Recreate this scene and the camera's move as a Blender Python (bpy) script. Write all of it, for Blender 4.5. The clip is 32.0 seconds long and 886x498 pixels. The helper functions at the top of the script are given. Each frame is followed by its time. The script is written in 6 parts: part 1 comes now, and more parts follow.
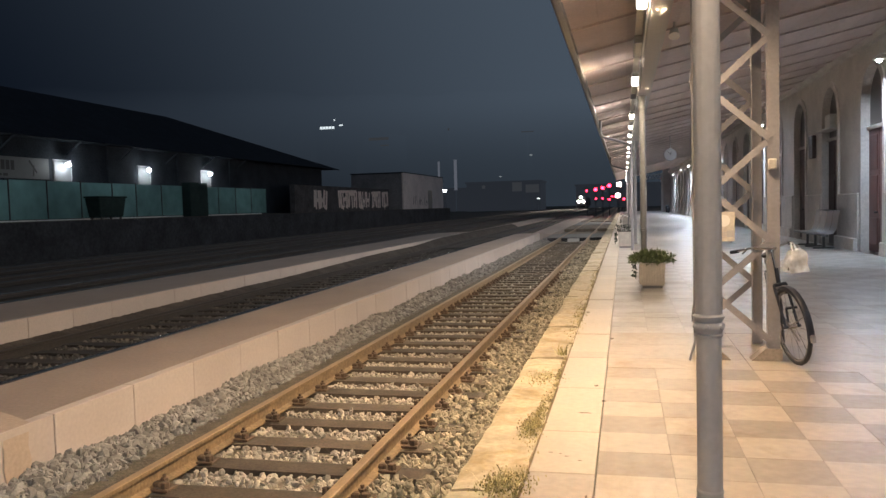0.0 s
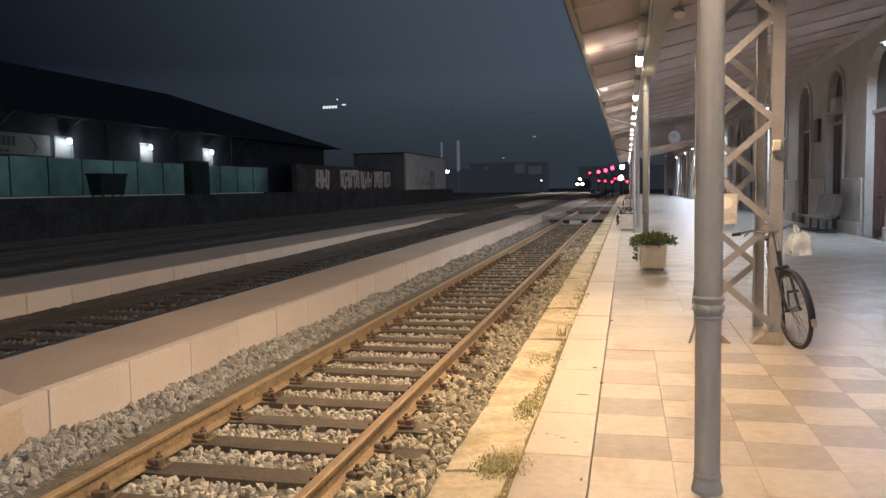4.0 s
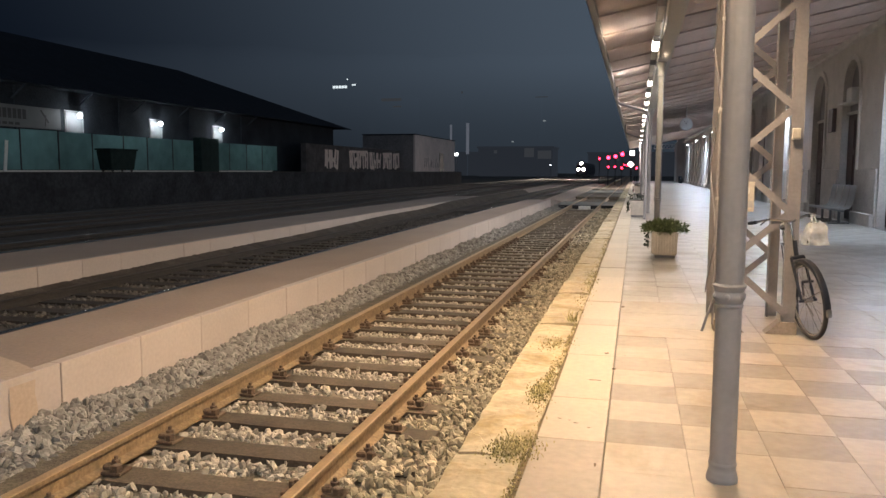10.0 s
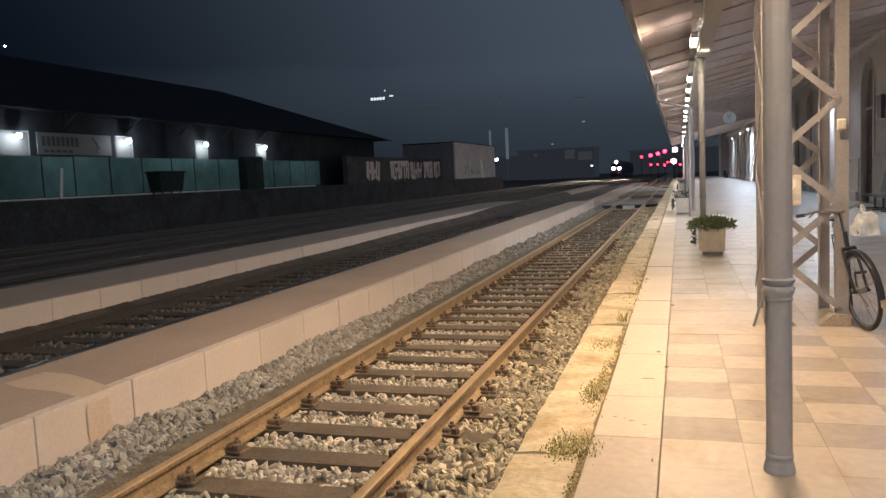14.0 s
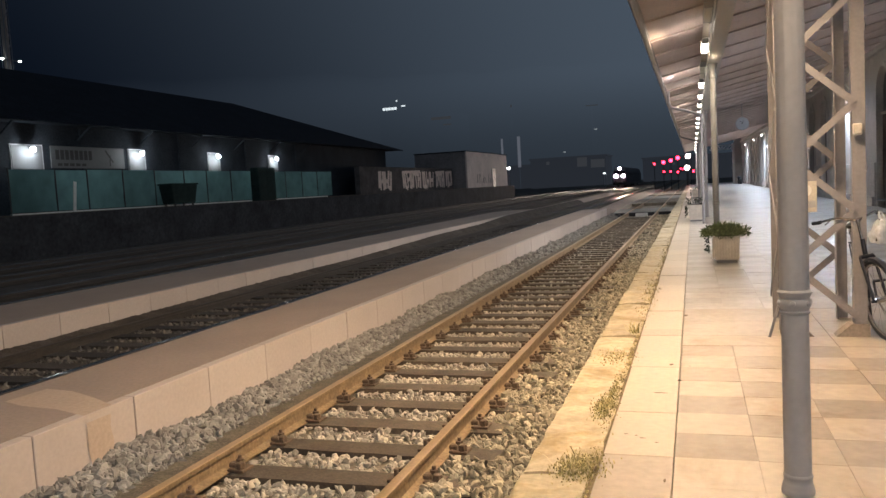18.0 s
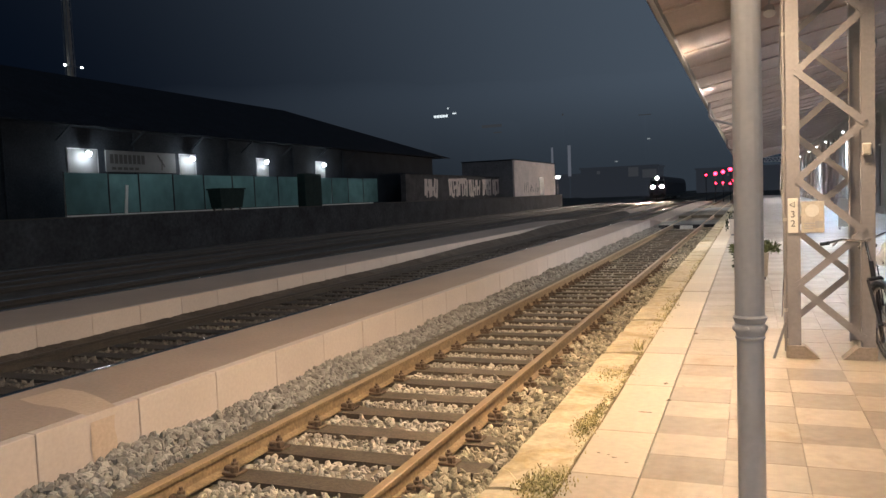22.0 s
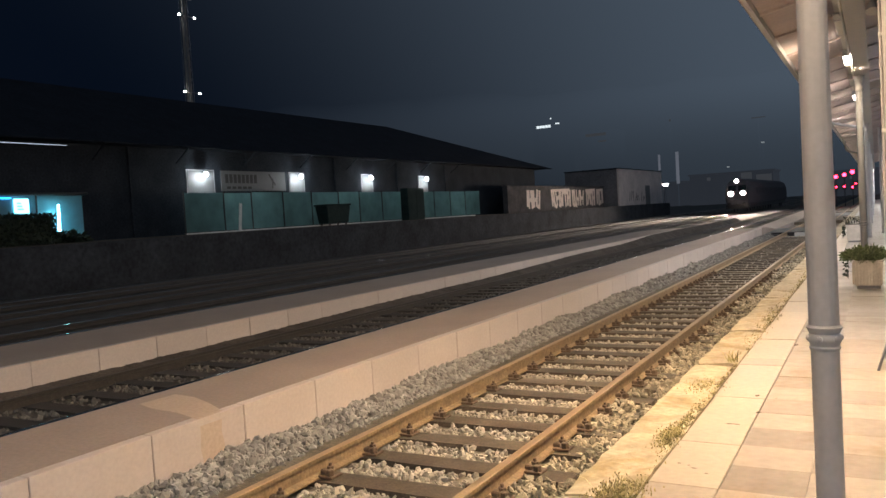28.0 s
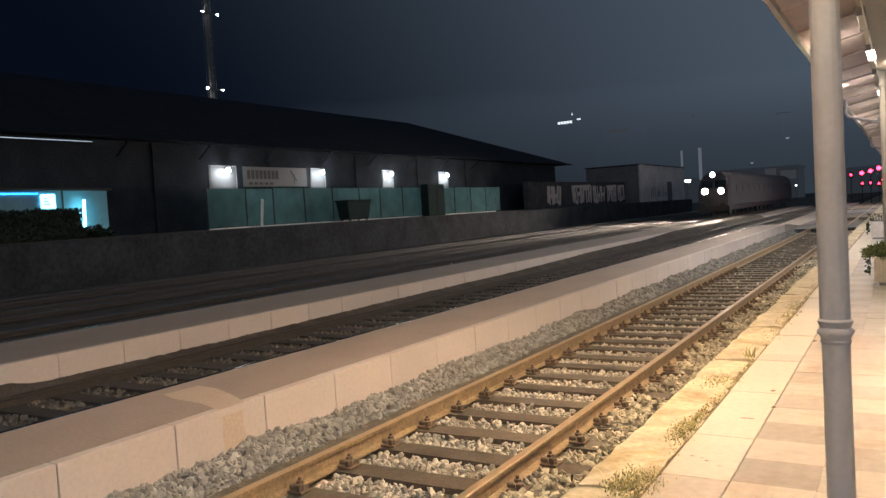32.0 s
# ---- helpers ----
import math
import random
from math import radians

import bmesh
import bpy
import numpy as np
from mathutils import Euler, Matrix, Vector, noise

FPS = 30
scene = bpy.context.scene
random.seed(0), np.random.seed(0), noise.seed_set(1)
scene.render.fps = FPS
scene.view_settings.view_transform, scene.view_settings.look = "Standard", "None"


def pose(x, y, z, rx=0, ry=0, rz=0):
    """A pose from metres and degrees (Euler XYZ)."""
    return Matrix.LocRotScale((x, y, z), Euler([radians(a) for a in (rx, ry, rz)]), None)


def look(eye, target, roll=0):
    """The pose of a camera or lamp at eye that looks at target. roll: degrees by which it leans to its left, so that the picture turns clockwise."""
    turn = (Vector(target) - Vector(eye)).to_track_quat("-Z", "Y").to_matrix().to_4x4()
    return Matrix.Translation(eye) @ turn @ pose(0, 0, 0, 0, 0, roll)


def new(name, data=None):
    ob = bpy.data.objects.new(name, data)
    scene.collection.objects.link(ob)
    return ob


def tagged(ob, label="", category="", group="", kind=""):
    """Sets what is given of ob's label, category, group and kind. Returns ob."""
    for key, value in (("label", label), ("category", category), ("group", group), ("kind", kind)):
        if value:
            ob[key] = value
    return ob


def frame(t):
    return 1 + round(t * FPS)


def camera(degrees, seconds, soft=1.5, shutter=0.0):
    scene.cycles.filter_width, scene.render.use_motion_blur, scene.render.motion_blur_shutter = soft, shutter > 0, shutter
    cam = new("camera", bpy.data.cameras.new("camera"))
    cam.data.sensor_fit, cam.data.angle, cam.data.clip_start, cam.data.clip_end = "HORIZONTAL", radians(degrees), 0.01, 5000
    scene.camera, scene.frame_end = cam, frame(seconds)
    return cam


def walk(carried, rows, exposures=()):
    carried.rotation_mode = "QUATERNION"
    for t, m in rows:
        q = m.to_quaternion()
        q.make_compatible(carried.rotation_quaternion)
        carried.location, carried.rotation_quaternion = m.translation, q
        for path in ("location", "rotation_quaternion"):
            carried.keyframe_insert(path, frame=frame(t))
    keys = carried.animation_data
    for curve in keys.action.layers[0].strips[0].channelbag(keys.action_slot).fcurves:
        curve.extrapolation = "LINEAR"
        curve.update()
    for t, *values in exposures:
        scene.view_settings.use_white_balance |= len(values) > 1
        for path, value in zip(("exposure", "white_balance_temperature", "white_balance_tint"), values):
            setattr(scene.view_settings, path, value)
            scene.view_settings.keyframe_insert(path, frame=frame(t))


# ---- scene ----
cam = camera(59.5, 32.0)
PATH = [
    (0, (0.168, 0.038, 1.487), (-0.288, 1.982, 1.379), -1.6),
    (0.5, (0.172, 0.102, 1.498), (-0.289, 2.045, 1.394), -1.5),
    (1, (0.147, 0.151, 1.488), (-0.331, 2.09, 1.383), -1.1),
    (1.5, (0.156, 0.151, 1.479), (-0.327, 2.088, 1.361), -1.0),
    (2, (0.182, 0.136, 1.479), (-0.303, 2.073, 1.354), -1.5),
    (2.5, (0.174, 0.115, 1.471), (-0.303, 2.052, 1.337), -1.7),
    (3, (0.173, 0.123, 1.469), (-0.297, 2.062, 1.326), -1.7),
    (3.5, (0.176, 0.109, 1.469), (-0.288, 2.049, 1.319), -1.4),
    (5.5, (0.19, 0.12, 1.462), (-0.272, 2.058, 1.284), -0.3),
    (6, (0.189, 0.128, 1.461), (-0.267, 2.067, 1.277), -0.3),
    (6.5, (0.17, 0.131, 1.456), (-0.28, 2.07, 1.269), -0.1),
    (7, (0.156, 0.12, 1.462), (-0.297, 2.059, 1.271), -0.1),
    (7.5, (0.146, 0.124, 1.458), (-0.312, 2.062, 1.269), 0.0),
    (8, (0.131, 0.127, 1.46), (-0.331, 2.064, 1.269), 0.1),
    (8.5, (0.117, 0.125, 1.455), (-0.345, 2.06, 1.252), 0.1),
    (9, (0.128, 0.118, 1.455), (-0.339, 2.052, 1.252), -0.0),
    (9.5, (0.117, 0.129, 1.46), (-0.356, 2.062, 1.258), 0.1),
    (10, (0.118, 0.129, 1.458), (-0.36, 2.061, 1.257), 0.2),
    (10.5, (0.129, 0.125, 1.461), (-0.355, 2.055, 1.26), 0.3),
    (11, (0.131, 0.118, 1.463), (-0.36, 2.047, 1.262), 0.2),
    (11.5, (0.132, 0.105, 1.483), (-0.372, 2.03, 1.282), -0.9),
    (12, (0.146, 0.1, 1.496), (-0.375, 2.021, 1.306), -1.8),
    (12.5, (0.155, 0.092, 1.493), (-0.38, 2.01, 1.314), -2.2),
    (13, (0.145, 0.078, 1.493), (-0.406, 1.992, 1.317), -2.3),
    (13.5, (0.126, 0.029, 1.481), (-0.444, 1.937, 1.302), -2.3),
    (14, (0.118, -0.022, 1.479), (-0.469, 1.881, 1.298), -2.6),
    (14.5, (0.124, -0.023, 1.48), (-0.472, 1.877, 1.298), -2.7),
    (15, (0.129, 0.024, 1.488), (-0.469, 1.924, 1.313), -2.7),
    (15.5, (0.132, 0.069, 1.5), (-0.468, 1.97, 1.339), -2.7),
    (17.5, (0.119, 0.131, 1.479), (-0.509, 2.024, 1.323), -2.9),
    (18, (0.135, 0.121, 1.486), (-0.484, 2.017, 1.33), -3.2),
    (18.5, (0.147, 0.125, 1.486), (-0.461, 2.023, 1.329), -3.0),
    (19, (0.156, 0.101, 1.49), (-0.441, 2.004, 1.334), -2.8),
    (19.5, (0.162, 0.1, 1.496), (-0.437, 2.003, 1.348), -2.6),
    (20, (0.19, 0.147, 1.493), (-0.414, 2.048, 1.35), -2.4),
    (20.5, (0.292, 0.152, 1.489), (-0.331, 2.047, 1.347), -2.4),
    (21, (0.403, 0.096, 1.497), (-0.255, 1.979, 1.359), -1.9),
    (21.5, (0.504, 0.142, 1.513), (-0.202, 2.008, 1.374), -2.0),
    (22, (0.559, 0.182, 1.523), (-0.178, 2.037, 1.392), -2.3),
    (22.5, (0.599, 0.164, 1.521), (-0.159, 2.011, 1.403), -2.3),
    (23, (0.655, 0.088, 1.522), (-0.124, 1.926, 1.412), -2.3),
    (23.5, (0.697, 0.035, 1.52), (-0.105, 1.865, 1.414), -2.5),
    (24, (0.721, 0.031, 1.515), (-0.104, 1.85, 1.407), -2.6),
    (24.5, (0.741, 0.048, 1.528), (-0.112, 1.855, 1.432), -2.8),
    (25, (0.745, 0.04, 1.53), (-0.128, 1.838, 1.439), -2.8),
    (25.5, (0.742, 0.056, 1.53), (-0.163, 1.838, 1.442), -2.9),
    (27.5, (0.757, 0.088, 1.522), (-0.209, 1.837, 1.432), -3.4),
    (28, (0.775, 0.092, 1.533), (-0.204, 1.834, 1.446), -3.5),
    (28.5, (0.806, 0.088, 1.526), (-0.184, 1.823, 1.435), -3.5),
    (29, (0.825, 0.05, 1.525), (-0.174, 1.78, 1.437), -3.6),
    (29.5, (0.824, 0.024, 1.527), (-0.183, 1.75, 1.44), -3.6),
    (30, (0.824, 0.018, 1.528), (-0.19, 1.739, 1.439), -3.5),
    (30.5, (0.829, 0.029, 1.527), (-0.191, 1.747, 1.438), -3.3),
    (31, (0.843, 0.043, 1.527), (-0.179, 1.76, 1.438), -3.4),
    (31.5, (0.844, 0.034, 1.528), (-0.178, 1.751, 1.435), -3.4),
    (32, (0.835, 0.035, 1.524), (-0.19, 1.75, 1.43), -3.4),
]
walk(cam, [(t, look(eye, target, roll)) for t, eye, target, roll in PATH], exposures=[(0, 0.05), (7, 0.06), (19, 0.08), (24, 0.12), (32, 0.22)])

# ---- world, lamps, exposure ----
world = bpy.data.worlds.new("night_sky")
scene.world = world
world.use_nodes = True
# skyglow of the town: brighter along the line, darker over the yards
_n, _l = world.node_tree.nodes, world.node_tree.links
_bg, _tc, _sx = _n["Background"], _n.new("ShaderNodeTexCoord"), _n.new("ShaderNodeSeparateXYZ")
_mr, _mx = _n.new("ShaderNodeMapRange"), _n.new("ShaderNodeMix")
_mr.interpolation_type = "SMOOTHSTEP"
_mr.inputs["From Min"].default_value, _mr.inputs["From Max"].default_value = -0.73, 0.13
_mx.data_type = "RGBA"
_mx.inputs[6].default_value, _mx.inputs[7].default_value = (0.0017, 0.0036, 0.0085, 1), (0.060, 0.080, 0.107, 1)
_l.new(_tc.outputs["Generated"], _sx.inputs[0])
_up = _n.new("ShaderNodeMath")
_up.operation = "MULTIPLY_ADD"
_up.inputs[1].default_value = 0.4
_l.new(_sx.outputs["Z"], _up.inputs[0])
_l.new(_sx.outputs["X"], _up.inputs[2])
_l.new(_up.outputs[0], _mr.inputs["Value"])
_l.new(_mr.outputs["Result"], _mx.inputs[0])
_l.new(_mx.outputs[2], _bg.inputs["Color"])
_bg.inputs["Strength"].default_value = 1.0


def area_lamp(name, eye, target, watts, colour, sx, sy, spread=180):
    d = bpy.data.lights.new(name, "AREA")
    d.shape, d.size, d.size_y, d.energy, d.color, d.spread = "RECTANGLE", sx, sy, watts, colour, radians(spread)
    o = new(name, d)
    o.matrix_world = look(eye, target)
    return o


WARM, NEUTRAL, COOL = (1.0, 0.712, 0.435), (1.0, 0.90, 0.81), (0.64, 0.79, 1.0)
TUBES = [15.45 + 3.135 * k for k in range(-6, 9)] + [46.8, 53.1, 59.3, 65.6, 71.9, 78.2, 87.1]
UNLIT = (TUBES[1], TUBES[5], TUBES[7])
TUBE_X, TUBE_Z = 0.41, 3.80
# -3.36 is added cool fill for the near column, 87.1 for the far end
for y, w, l, c in ((-3.36, 275, 1.2, (0.84, 0.92, 1.0)), (2.91, 60, 1.2, WARM), (6.045, 290, 1.2, WARM), (9.18, 170, 1.2, WARM), (15.45, 140, 1.2, (1.0, 0.76, 0.49)), (22.0, 280, 5.0, NEUTRAL), (31.5, 290, 8.0, NEUTRAL), (50.0, 350, 20.0, NEUTRAL), (74.0, 470, 20.0, NEUTRAL), (87.1, 700, 5.0, NEUTRAL)):
    area_lamp("tube_light", (TUBE_X, y, TUBE_Z - 0.05), (TUBE_X - 1.9, y, 0), w, c, 0.14, l)
# lamps at -6, 4 and 98 are added fill with no source in view
for y, w in ((-6.0, 80), (4.0, 28), (20.2, 230), (36.0, 250), (54.7, 380), (75.0, 500), (98.0, 380)):
    area_lamp("lantern_light", (5.75, y, 4.45), (5.0, y - 0.3, 0), w, COOL, 0.25, 0.25)
for y in (30.7, 38.7, 46.5, 54.4):
    d = bpy.data.lights.new("warehouse_light", "POINT")
    d.energy, d.color, d.shadow_soft_size = 65, (0.86, 0.95, 1.0), 0.06
    new("warehouse_light", d).location = (-30.66, y, 4.36)


# ---- materials ----
def mat(name, colour, rough=0.7, metal=0.0, var=0.25, scale=3.0, fine=40.0, bump=0.2, dark=None, emit=None, power=0.0, rand=0.0, spec=0.5, island=False, stain=None, coat=0.0):
    m = bpy.data.materials.new(name)
    m.use_nodes = True
    nt = m.node_tree
    N, L = nt.nodes, nt.links
    b = N["Principled BSDF"]
    b.inputs["Roughness"].default_value = rough
    b.inputs["Metallic"].default_value = metal
    b.inputs["Specular IOR Level"].default_value = spec
    b.inputs["Coat Weight"].default_value, b.inputs["Coat Roughness"].default_value = coat, 0.15
    if emit:
        b.inputs["Base Color"].default_value = (*colour, 1)
        b.inputs["Emission Color"].default_value = (*emit, 1)
        b.inputs["Emission Strength"].default_value = power
        return m
    tc = N.new("ShaderNodeTexCoord")
    n1 = N.new("ShaderNodeTexNoise")
    n1.inputs["Scale"].default_value, n1.inputs["Detail"].default_value, n1.inputs["Roughness"].default_value = scale, 6, 0.6
    n2 = N.new("ShaderNodeTexNoise")
    n2.inputs["Scale"].default_value, n2.inputs["Detail"].default_value = fine, 4
    geo = N.new("ShaderNodeNewGeometry")
    L.new(geo.outputs["Position"], n1.inputs["Vector"])
    L.new(geo.outputs["Position"], n2.inputs["Vector"])
    r1 = N.new("ShaderNodeMapRange")
    r1.inputs["From Min"].default_value, r1.inputs["From Max"].default_value = 0.3, 0.7
    L.new(n1.outputs["Fac"], r1.inputs["Value"])
    mix = N.new("ShaderNodeMix")
    mix.data_type = "RGBA"
    lo = dark or tuple(c * (1 - var) for c in colour)
    hi = tuple(min(1, c * (1 + var * 0.6)) for c in colour)
    mix.inputs[6].default_value, mix.inputs[7].default_value = (*lo, 1), (*hi, 1)
    L.new(r1.outputs["Result"], mix.inputs[0])
    last = mix.outputs[2]
    mul = N.new("ShaderNodeMix")
    mul.data_type, mul.blend_type = "RGBA", "MULTIPLY"
    r2 = N.new("ShaderNodeMapRange")
    r2.inputs["From Min"].default_value, r2.inputs["From Max"].default_value = 0.3, 0.7
    r2.inputs["To Min"].default_value, r2.inputs["To Max"].default_value = 1 - var, 1 + var * 0.3
    L.new(n2.outputs["Fac"], r2.inputs["Value"])
    mul.inputs[0].default_value = 1
    L.new(last, mul.inputs[6])
    L.new(r2.outputs["Result"], mul.inputs[7])
    last = mul.outputs[2]
    if stain:
        tint, size, cut = stain
        n4, r4, m4 = N.new("ShaderNodeTexNoise"), N.new("ShaderNodeMapRange"), N.new("ShaderNodeMix")
        n4.inputs["Scale"].default_value, n4.inputs["Detail"].default_value, n4.inputs["Roughness"].default_value, n4.inputs["Distortion"].default_value = size, 8, 0.65, 0.6
        L.new(geo.outputs["Position"], n4.inputs["Vector"])
        r4.inputs["From Min"].default_value, r4.inputs["From Max"].default_value = cut, cut + 0.16
        L.new(n4.outputs["Fac"], r4.inputs["Value"])
        m4.data_type, m4.blend_type = "RGBA", "MULTIPLY"
        m4.inputs[7].default_value = (*tint, 1)
        L.new(r4.outputs["Result"], m4.inputs[0])
        L.new(last, m4.inputs[6])
        last = m4.outputs[2]
    if rand:
        src = geo.outputs["Random Per Island"]
        if not island:
            oi = N.new("ShaderNodeObjectInfo")
            src = oi.outputs["Random"]
        r3 = N.new("ShaderNodeMapRange")
        r3.inputs["To Min"].default_value, r3.inputs["To Max"].default_value = 1 - rand, 1 + rand
        L.new(src, r3.inputs["Value"])
        m3 = N.new("ShaderNodeMix")
        m3.data_type, m3.blend_type = "RGBA", "MULTIPLY"
        m3.inputs[0].default_value = 1
        L.new(last, m3.inputs[6])
        L.new(r3.outputs["Result"], m3.inputs[7])
        last = m3.outputs[2]
    L.new(last, b.inputs["Base Color"])
    rr = N.new("ShaderNodeMapRange")
    rr.inputs["To Min"].default_value, rr.inputs["To Max"].default_value = max(0.03, rough - min(0.15, rough * 0.3)), min(1, rough + min(0.15, rough * 0.3))
    L.new(n1.outputs["Fac"], rr.inputs["Value"])
    L.new(rr.outputs["Result"], b.inputs["Roughness"])
    if bump:
        bp = N.new("ShaderNodeBump")
        bp.inputs["Strength"].default_value, bp.inputs["Distance"].default_value = bump, 0.01
        L.new(n2.outputs["Fac"], bp.inputs["Height"])
        L.new(bp.outputs["Normal"], b.inputs["Normal"])
    return m


M = {}
M["tile_light"] = mat("tile_light", (0.47, 0.405, 0.325), 0.40, var=0.12, scale=2.5, fine=14, bump=0.05, rand=0.08, spec=0.35, stain=((0.74, 0.64, 0.50), 1.1, 0.52))
M["tile_dark"] = mat("tile_dark", (0.345, 0.29, 0.23), 0.40, var=0.14, scale=2.5, fine=14, bump=0.05, rand=0.10, spec=0.35, stain=((0.74, 0.64, 0.50), 1.1, 0.52))
# far and right-hand tiles: glare veil painted in as a greyer, weaker chequer
M["tile_veiled_light"] = mat("veiled_tile_light", (0.43, 0.405, 0.37), 0.33, var=0.14, scale=0.9, fine=12, bump=0.02, rand=0.05, spec=0.14, stain=((0.74, 0.68, 0.60), 0.8, 0.50))
M["tile_veiled_dark"] = mat("veiled_tile_dark", (0.38, 0.355, 0.32), 0.33, var=0.14, scale=0.9, fine=12, bump=0.02, rand=0.05, spec=0.14, stain=((0.74, 0.68, 0.60), 0.8, 0.50))
M["tile_tan"] = mat("tan_paving", (0.40, 0.345, 0.275), 0.38, var=0.14, scale=1.6, fine=14, bump=0.03, rand=0.05, spec=0.3, stain=((0.78, 0.70, 0.58), 0.9, 0.52))
M["slab"] = mat("pale_slab", (0.54, 0.47, 0.37), 0.45, var=0.10, scale=1.2, fine=20, bump=0.06, rand=0.06)
M["kerb"] = mat("worn_kerb_stone", (0.54, 0.46, 0.315), 0.8, var=0.22, scale=3.0, fine=18, bump=0.5, rand=0.08, stain=((0.72, 0.64, 0.46), 2.2, 0.52))
M["grout"] = mat("grout", (0.34, 0.29, 0.22), 0.9)
M["concrete"] = mat("concrete", (0.54, 0.47, 0.43), 0.85, var=0.07, scale=1.0, fine=30, bump=0.05, rand=0.04)
M["island_top"] = mat("island_paving", (0.37, 0.30, 0.255), 0.85, var=0.12, scale=0.8, fine=30, bump=0.06)
M["ballast"] = mat("ballast_stone", (0.53, 0.475, 0.39), 0.9, var=0.2, scale=3, fine=60, bump=0.3, rand=0.35, island=True)
M["ballast_wall"] = mat("grey_ballast_stone", (0.31, 0.295, 0.27), 0.9, var=0.2, scale=3, fine=60, bump=0.3, rand=0.35, island=True)
M["ballast_edge"] = mat("brownish_ballast_stone", (0.49, 0.43, 0.315), 0.9, var=0.25, scale=3, fine=60, bump=0.3, rand=0.4, island=True)
M["slab_tan"] = mat("tan_slab", (0.47, 0.40, 0.32), 0.45, var=0.12, scale=1.2, fine=20, bump=0.06, rand=0.06)
M["dark_ballast"] = mat("sooty_ballast_stone", (0.145, 0.13, 0.116), 0.9, var=0.2, scale=3, fine=60, bump=0.3, rand=0.35, island=True)
M["shoulder_soil"] = mat("oily_gravel_soil", (0.17, 0.145, 0.11), 0.95, var=0.4, scale=6, fine=45, bump=0.9)
M["gravel"] = mat("gravel_bed", (0.25, 0.21, 0.16), 0.95, var=0.4, scale=6, fine=45, bump=0.9)
M["dark_gravel"] = mat("dark_gravel", (0.125, 0.108, 0.094), 0.95, spec=0.12, var=0.4, scale=2, fine=35, bump=0.9)
M["rail_rust"] = mat("rusty_rail", (0.31, 0.215, 0.12), 0.75, 0.0, var=0.3, scale=5, fine=40, bump=0.2)
M["rail_top"] = mat("rail_running_face", (0.40, 0.285, 0.165), 0.55, 0.15, var=0.2, scale=5, fine=60, bump=0.05)
M["rail_shiny"] = mat("polished_rail", (0.72, 0.72, 0.72), 0.14, 1.0, var=0.1, scale=5, fine=60, bump=0)
M["rail_glint"] = mat("worn_bright_rail", (0.55, 0.55, 0.55), 0.17, 1.0, var=0.1, scale=5, fine=60, bump=0)
M["rail_dark"] = mat("sooty_rail", (0.05, 0.042, 0.036), 0.7, 0.2, var=0.3, scale=5, fine=40, bump=0.2)
M["sleeper"] = mat("oiled_timber_sleeper", (0.155, 0.123, 0.09), 0.8, var=0.35, scale=4, fine=50, bump=0.4, rand=0.25)
M["clip"] = mat("rusty_fastening", (0.175, 0.12, 0.08), 0.8, 0.0, var=0.3, fine=60, bump=0.4)
M["column"] = mat("grey_painted_iron", (0.455, 0.45, 0.462), 0.65, var=0.06, scale=6, fine=30, bump=0.08)
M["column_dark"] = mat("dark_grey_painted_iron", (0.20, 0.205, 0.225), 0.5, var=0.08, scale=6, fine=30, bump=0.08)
M["soffit"] = mat("painted_roof_boards", (0.56, 0.46, 0.445), 0.7, var=0.10, scale=1.5, fine=20, bump=0.1, rand=0.06)
M["lattice"] = mat("pale_painted_steel", (0.30, 0.29, 0.31), 0.5, var=0.08, scale=5, fine=40, bump=0.06)
M["plaster"] = mat("stone_plaster", (0.58, 0.53, 0.48), 0.9, var=0.14, scale=1.5, fine=20, bump=0.15)
M["plaster_low"] = mat("rough_plinth_stone", (0.56, 0.51, 0.465), 0.9, var=0.15, scale=2.5, fine=15, bump=0.3, rand=0.08)
M["tube"] = mat("lit_tube", (1, 1, 1), emit=(1.0, 0.90, 0.76), power=24)
M["tube_off"] = mat("unlit_diffuser", (0.62, 0.58, 0.5), 0.4, var=0.05)
M["dark"] = mat("dark_metal", (0.02, 0.02, 0.022), 0.5, var=0.2)
M["black_wall"] = mat("sooty_wall", (0.040, 0.047, 0.058), 0.9, spec=0.08, var=0.3, scale=0.7, fine=10)
M["ground"] = mat("dark_ground", (0.07, 0.068, 0.066), 0.95, spec=0.12, var=0.35, scale=0.4, fine=8, bump=0.4)


M["rubber"] = mat("black_rubber", (0.055, 0.055, 0.058), 0.5, var=0.2)
M["chrome"] = mat("chrome", (0.7, 0.7, 0.7), 0.2, 1.0, var=0.1, bump=0)
M["bike_paint"] = mat("dark_blue_bicycle_paint", (0.03, 0.035, 0.05), 0.35, 0.2, var=0.1, bump=0)
M["white"] = mat("white_enamel", (0.75, 0.74, 0.70), 0.45, var=0.06)
M["paper"] = mat("faded_paper", (0.60, 0.56, 0.50), 0.7, var=0.15, scale=12, fine=40)
M["grime"] = mat("dark_print", (0.05, 0.05, 0.05), 0.7, var=0.1)
M["planter"] = mat("white_cast_concrete", (0.62, 0.58, 0.53), 0.8, var=0.15, scale=6, fine=40, bump=0.15)
M["soil"] = mat("soil", (0.05, 0.035, 0.025), 0.95, var=0.3, bump=0.6)
M["leaf"] = mat("green_leaves", (0.15, 0.195, 0.085), 0.6, var=0.3, scale=8, fine=30, bump=0, rand=0.4, island=True)
M["dry_leaf"] = mat("dry_grass", (0.70, 0.60, 0.34), 0.7, var=0.3, scale=8, fine=30, bump=0, rand=0.4, island=True)
